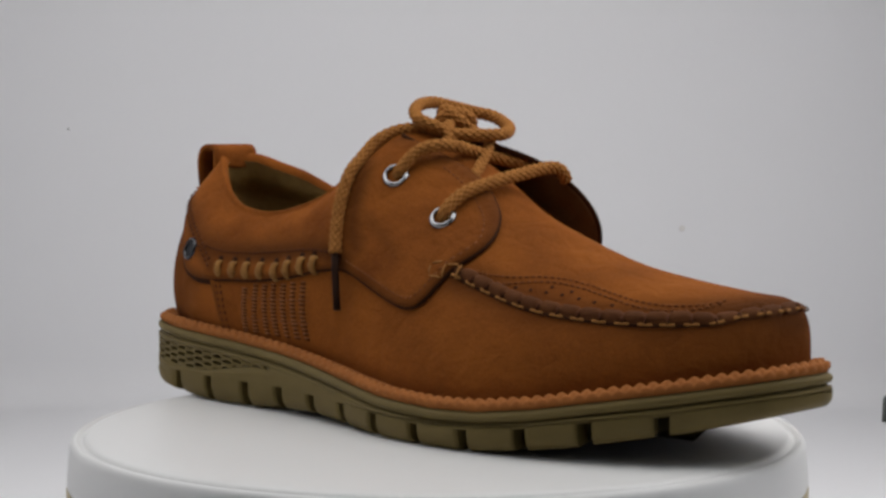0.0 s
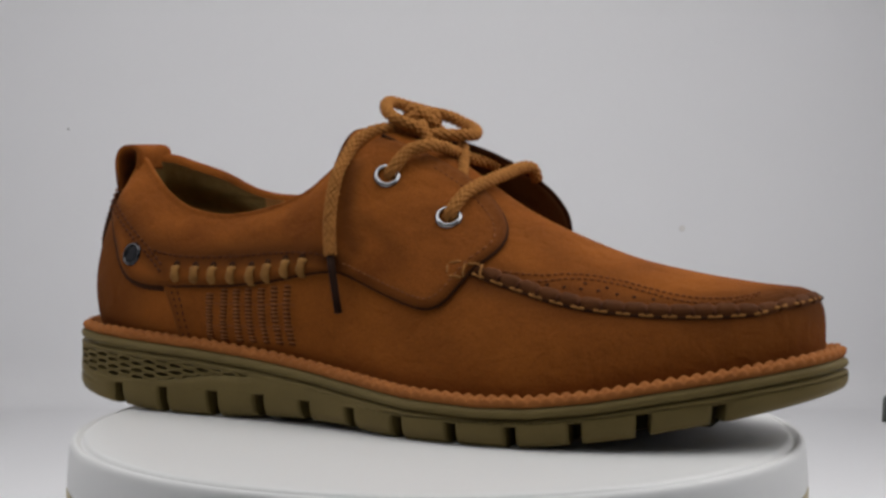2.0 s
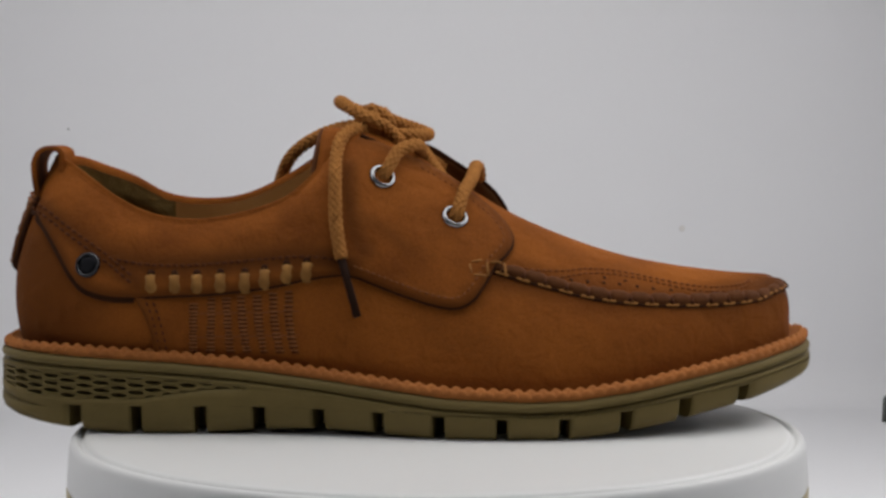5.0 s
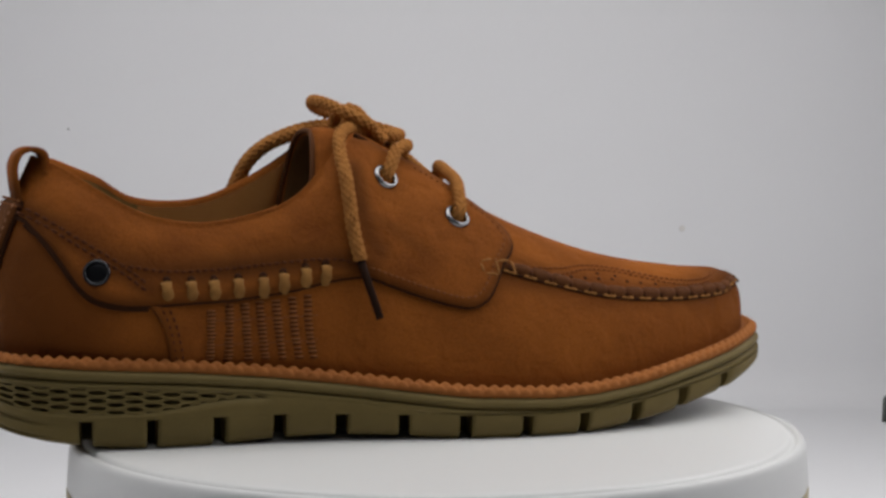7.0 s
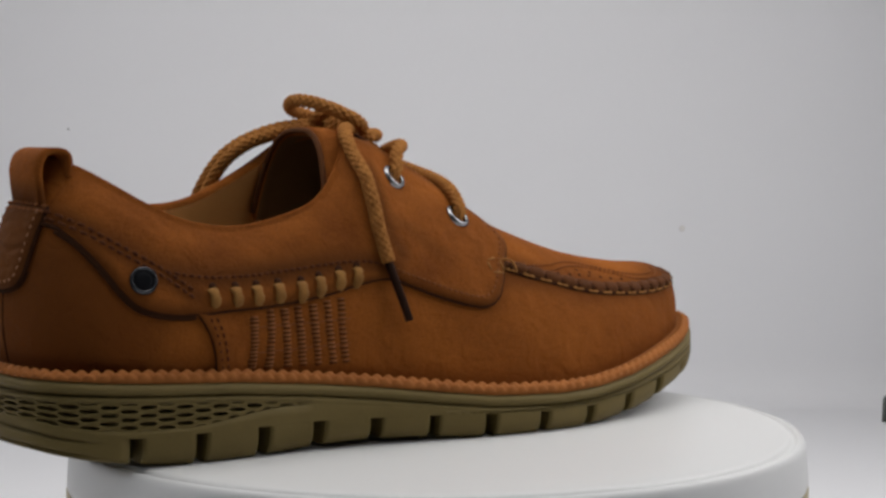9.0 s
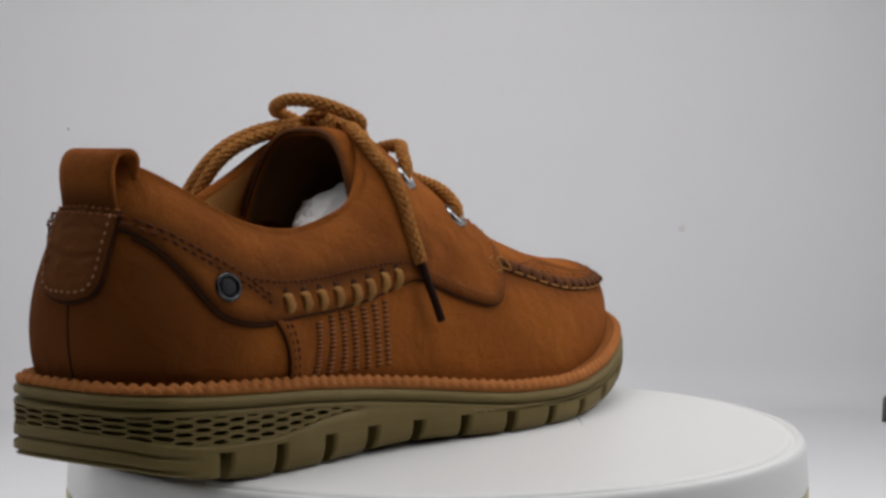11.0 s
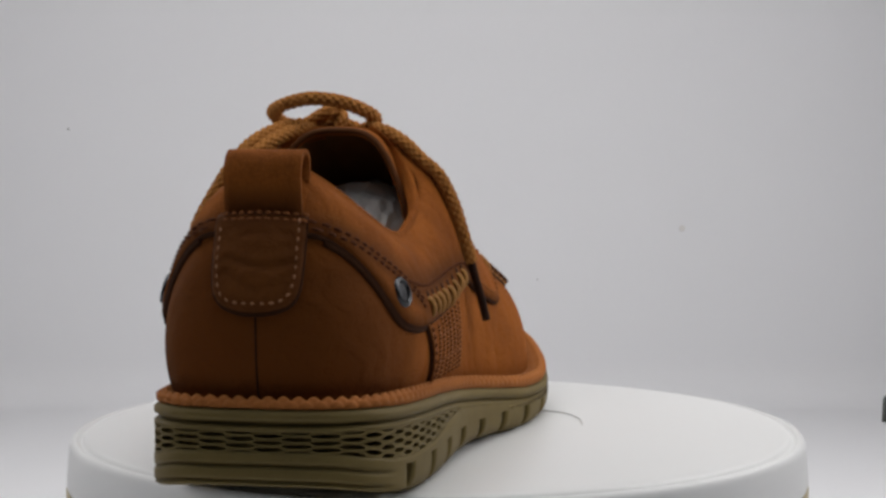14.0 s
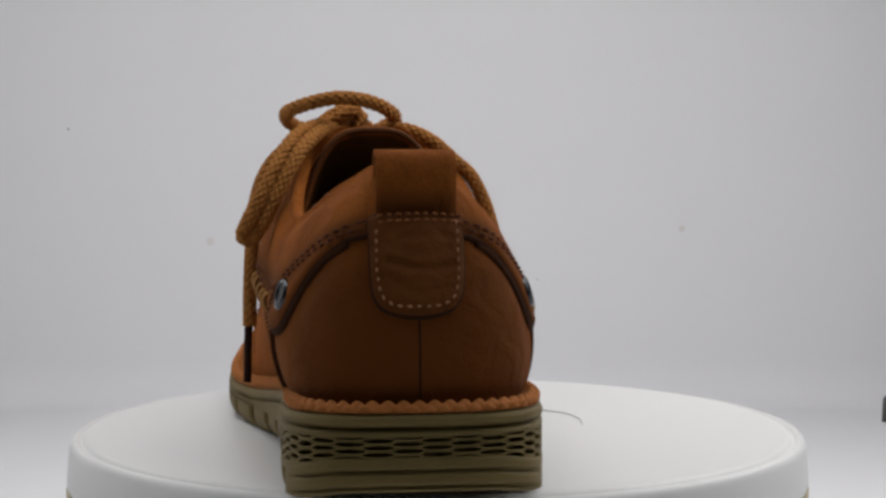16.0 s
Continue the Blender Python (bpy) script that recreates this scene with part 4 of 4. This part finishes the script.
def laces():
    cord = new("laces")
    cord.parent = SHOE
    tagged(cord, "golden brown braided laces tied in a bow")
    braid("lace_end", [(150, 6, 111.5), (146, 2, 113.2), (140, -3, 114), (134.5, -9.5, 112.6), (131.5, -16.5, 108.8), (130.4, -22.8, 103), (130.2, -29.5, 97), (130.3, -34.5, 87.5), (130.9, -37.8, 77), (132.9, -40.8, 65.5)], parent=cord)
    v, f = tube(np.array([(132.7, -40.7, 66.5), (134.6, -42.4, 59), (136.8, -44.2, 51.5), (138.8, -45.6, 44.4)]) * U, 1.5 * U, 12)
    solid("aglet", v, f, AGLET, cord, "dark plastic lace tip")
    braid("bow_loop", [(150, 6, 111), (149, 0, 114.6), (143, -3.5, 117.6), (137, 0, 120.8), (132.5, 8, 123.8), (130.5, 18, 124.8), (133, 27, 123.2), (139, 33.5, 121.0), (147, 36, 119.2), (155, 34.5, 116.2), (162, 29, 113.8), (166, 20.5, 111.8), (163, 11, 111.4), (155, 5, 111.6), (148, 7, 111.4)], parent=cord)
    braid("bow_loop", [(148, 12, 114), (140, 21, 115.4), (129, 28.6, 114), (117.6, 35.6, 109.2), (109, 40.5, 101.8), (104.4, 46, 91.5), (102.8, 51, 82), (103, 52.6, 77.2), (104, 49.6, 76.4),
                       (104, 45, 83), (104.6, 41, 91.2), (108.6, 35.6, 101.2), (116.4, 30.6, 108.2), (128, 24.4, 112.6), (139, 18.5, 113.6), (148, 13, 112)], parent=cord)
    braid("lace_end", [(150, 14, 112), (150, 26, 111), (147, 36, 106.5), (144, 43, 99), (143, 47.2, 88), (143, 48.8, 72), (143, 49.6, 56), (143, 49.8, 42)], parent=cord)
    v, f = tube(np.array([(143, 50.2, 43), (143, 50.6, 32), (143, 50.8, 21.5)]) * U, 1.5 * U, 12)
    solid("aglet", v, f, AGLET, cord, "dark plastic lace tip")
    braid("knot", [(140, 10, 112.5), (143, 9, 118), (147, 14, 120.5), (149, 20, 118), (145, 24, 114.5), (140, 21, 115.5), (139.5, 14, 119.5), (144, 11.5, 121.5), (150, 13, 117), (151, 18, 113)], 2.3, parent=cord)
    braid("knot", [(155, 2, 108.5), (150, 5, 113.5), (147, 12, 115.5), (150, 20, 113), (156, 22, 109)], 2.4, parent=cord)
    p, n = on_side(*EYELETS[0], -1)
    braid("cross_lace", [p + n * -0.5, p + n * 3.6 + np.array([1.5, 2.0, 2.2]), (154, -16, 105.2), (159.5, -11, 107.4), (162, -3, 107), (163, 6, 105), (164.5, 16, 102.6), (169.5, 26.5, 100.4), (172, 30, 98)], parent=cord)
    p, n = on_side(*EYELETS[1], -1)
    braid("cross_lace", [p + n * -0.5, p + n * 4.0 + np.array([0.8, 1.2, 1.5]), (179, -17, 89.6), (182.2, -3.5, 93.6), (184, 11.5, 96.4), (185.4, 25, 98.6), (187, 31, 97.6), (187.5, 34.5, 93)], parent=cord)
    braid("cross_lace", [(158, 18, 109.5), (163, 15.5, 106.8), (166.5, 8, 101.6), (169.8, 0.5, 97), (171, -3, 94.8)], 2.1, parent=cord)


laces()


def tissue():
    """Crumpled white tissue paper that fills the toe of the shoe."""
    ob_verts, rows, cols = [], 26, 40
    rng = np.random.default_rng(4)
    ph = rng.uniform(0, 6.28, 12)
    for i in range(rows):
        a = math.pi * i / (rows - 1)
        for j in range(cols):
            b = 2 * math.pi * j / cols
            d = np.array([math.cos(a), math.sin(a) * math.cos(b), math.sin(a) * math.sin(b)])
            fold = sum(abs(math.sin(3.1 * (k + 1) * 0.5 * d[k % 3] + 2.3 * d[(k + 1) % 3] + ph[k])) for k in range(12)) / 12
            r = 0.86 + 0.30 * fold
            ob_verts.append((156 + 29 * d[0] * r, 4 + 27 * d[1] * r, 70 + 23 * d[2] * r))
    return solid("tissue_paper", np.array(ob_verts) * U, grid_faces(rows, cols, close_cols=True), PAPER, None, "", smooth=False)


TISSUE = tagged(tissue(), "crumpled white tissue paper stuffed inside the shoe", "tissue paper")


def stray_fibre():
    pts = [(36, 39, 0.25), (44.3, 34.8, 0.3), (51.8, 27.4, 0.5), (55.8, 14.7, 0.5), (56.6, 6, 0.4), (56.4, 1, 0.25)]
    v, f = tube(even(spline(pts, 8), 40) * U, 0.22 * U, 6)
    return solid("fibre", v, f, HAIR)


tagged(stray_fibre(), "thin dark fibre lying on the white platter", "fibre")


# ---- movement: the platter turns and carries the shoe ----
def motions():
    seat = pose(-160 * U, 56 * U, 0, 0, 0, -12)
    walk(SHOE, [(t, pose(0, 0, 0, 0, 0, a) @ seat) for t, a in TURN])
    walk(TISSUE, [(t, pose(0, 0, 0, 0, 0, a) @ seat) for t, a in TURN])
    walk(PLATTER, [(t, pose(0, 0, 0, 0, 0, a)) for t, a in TURN])


motions()
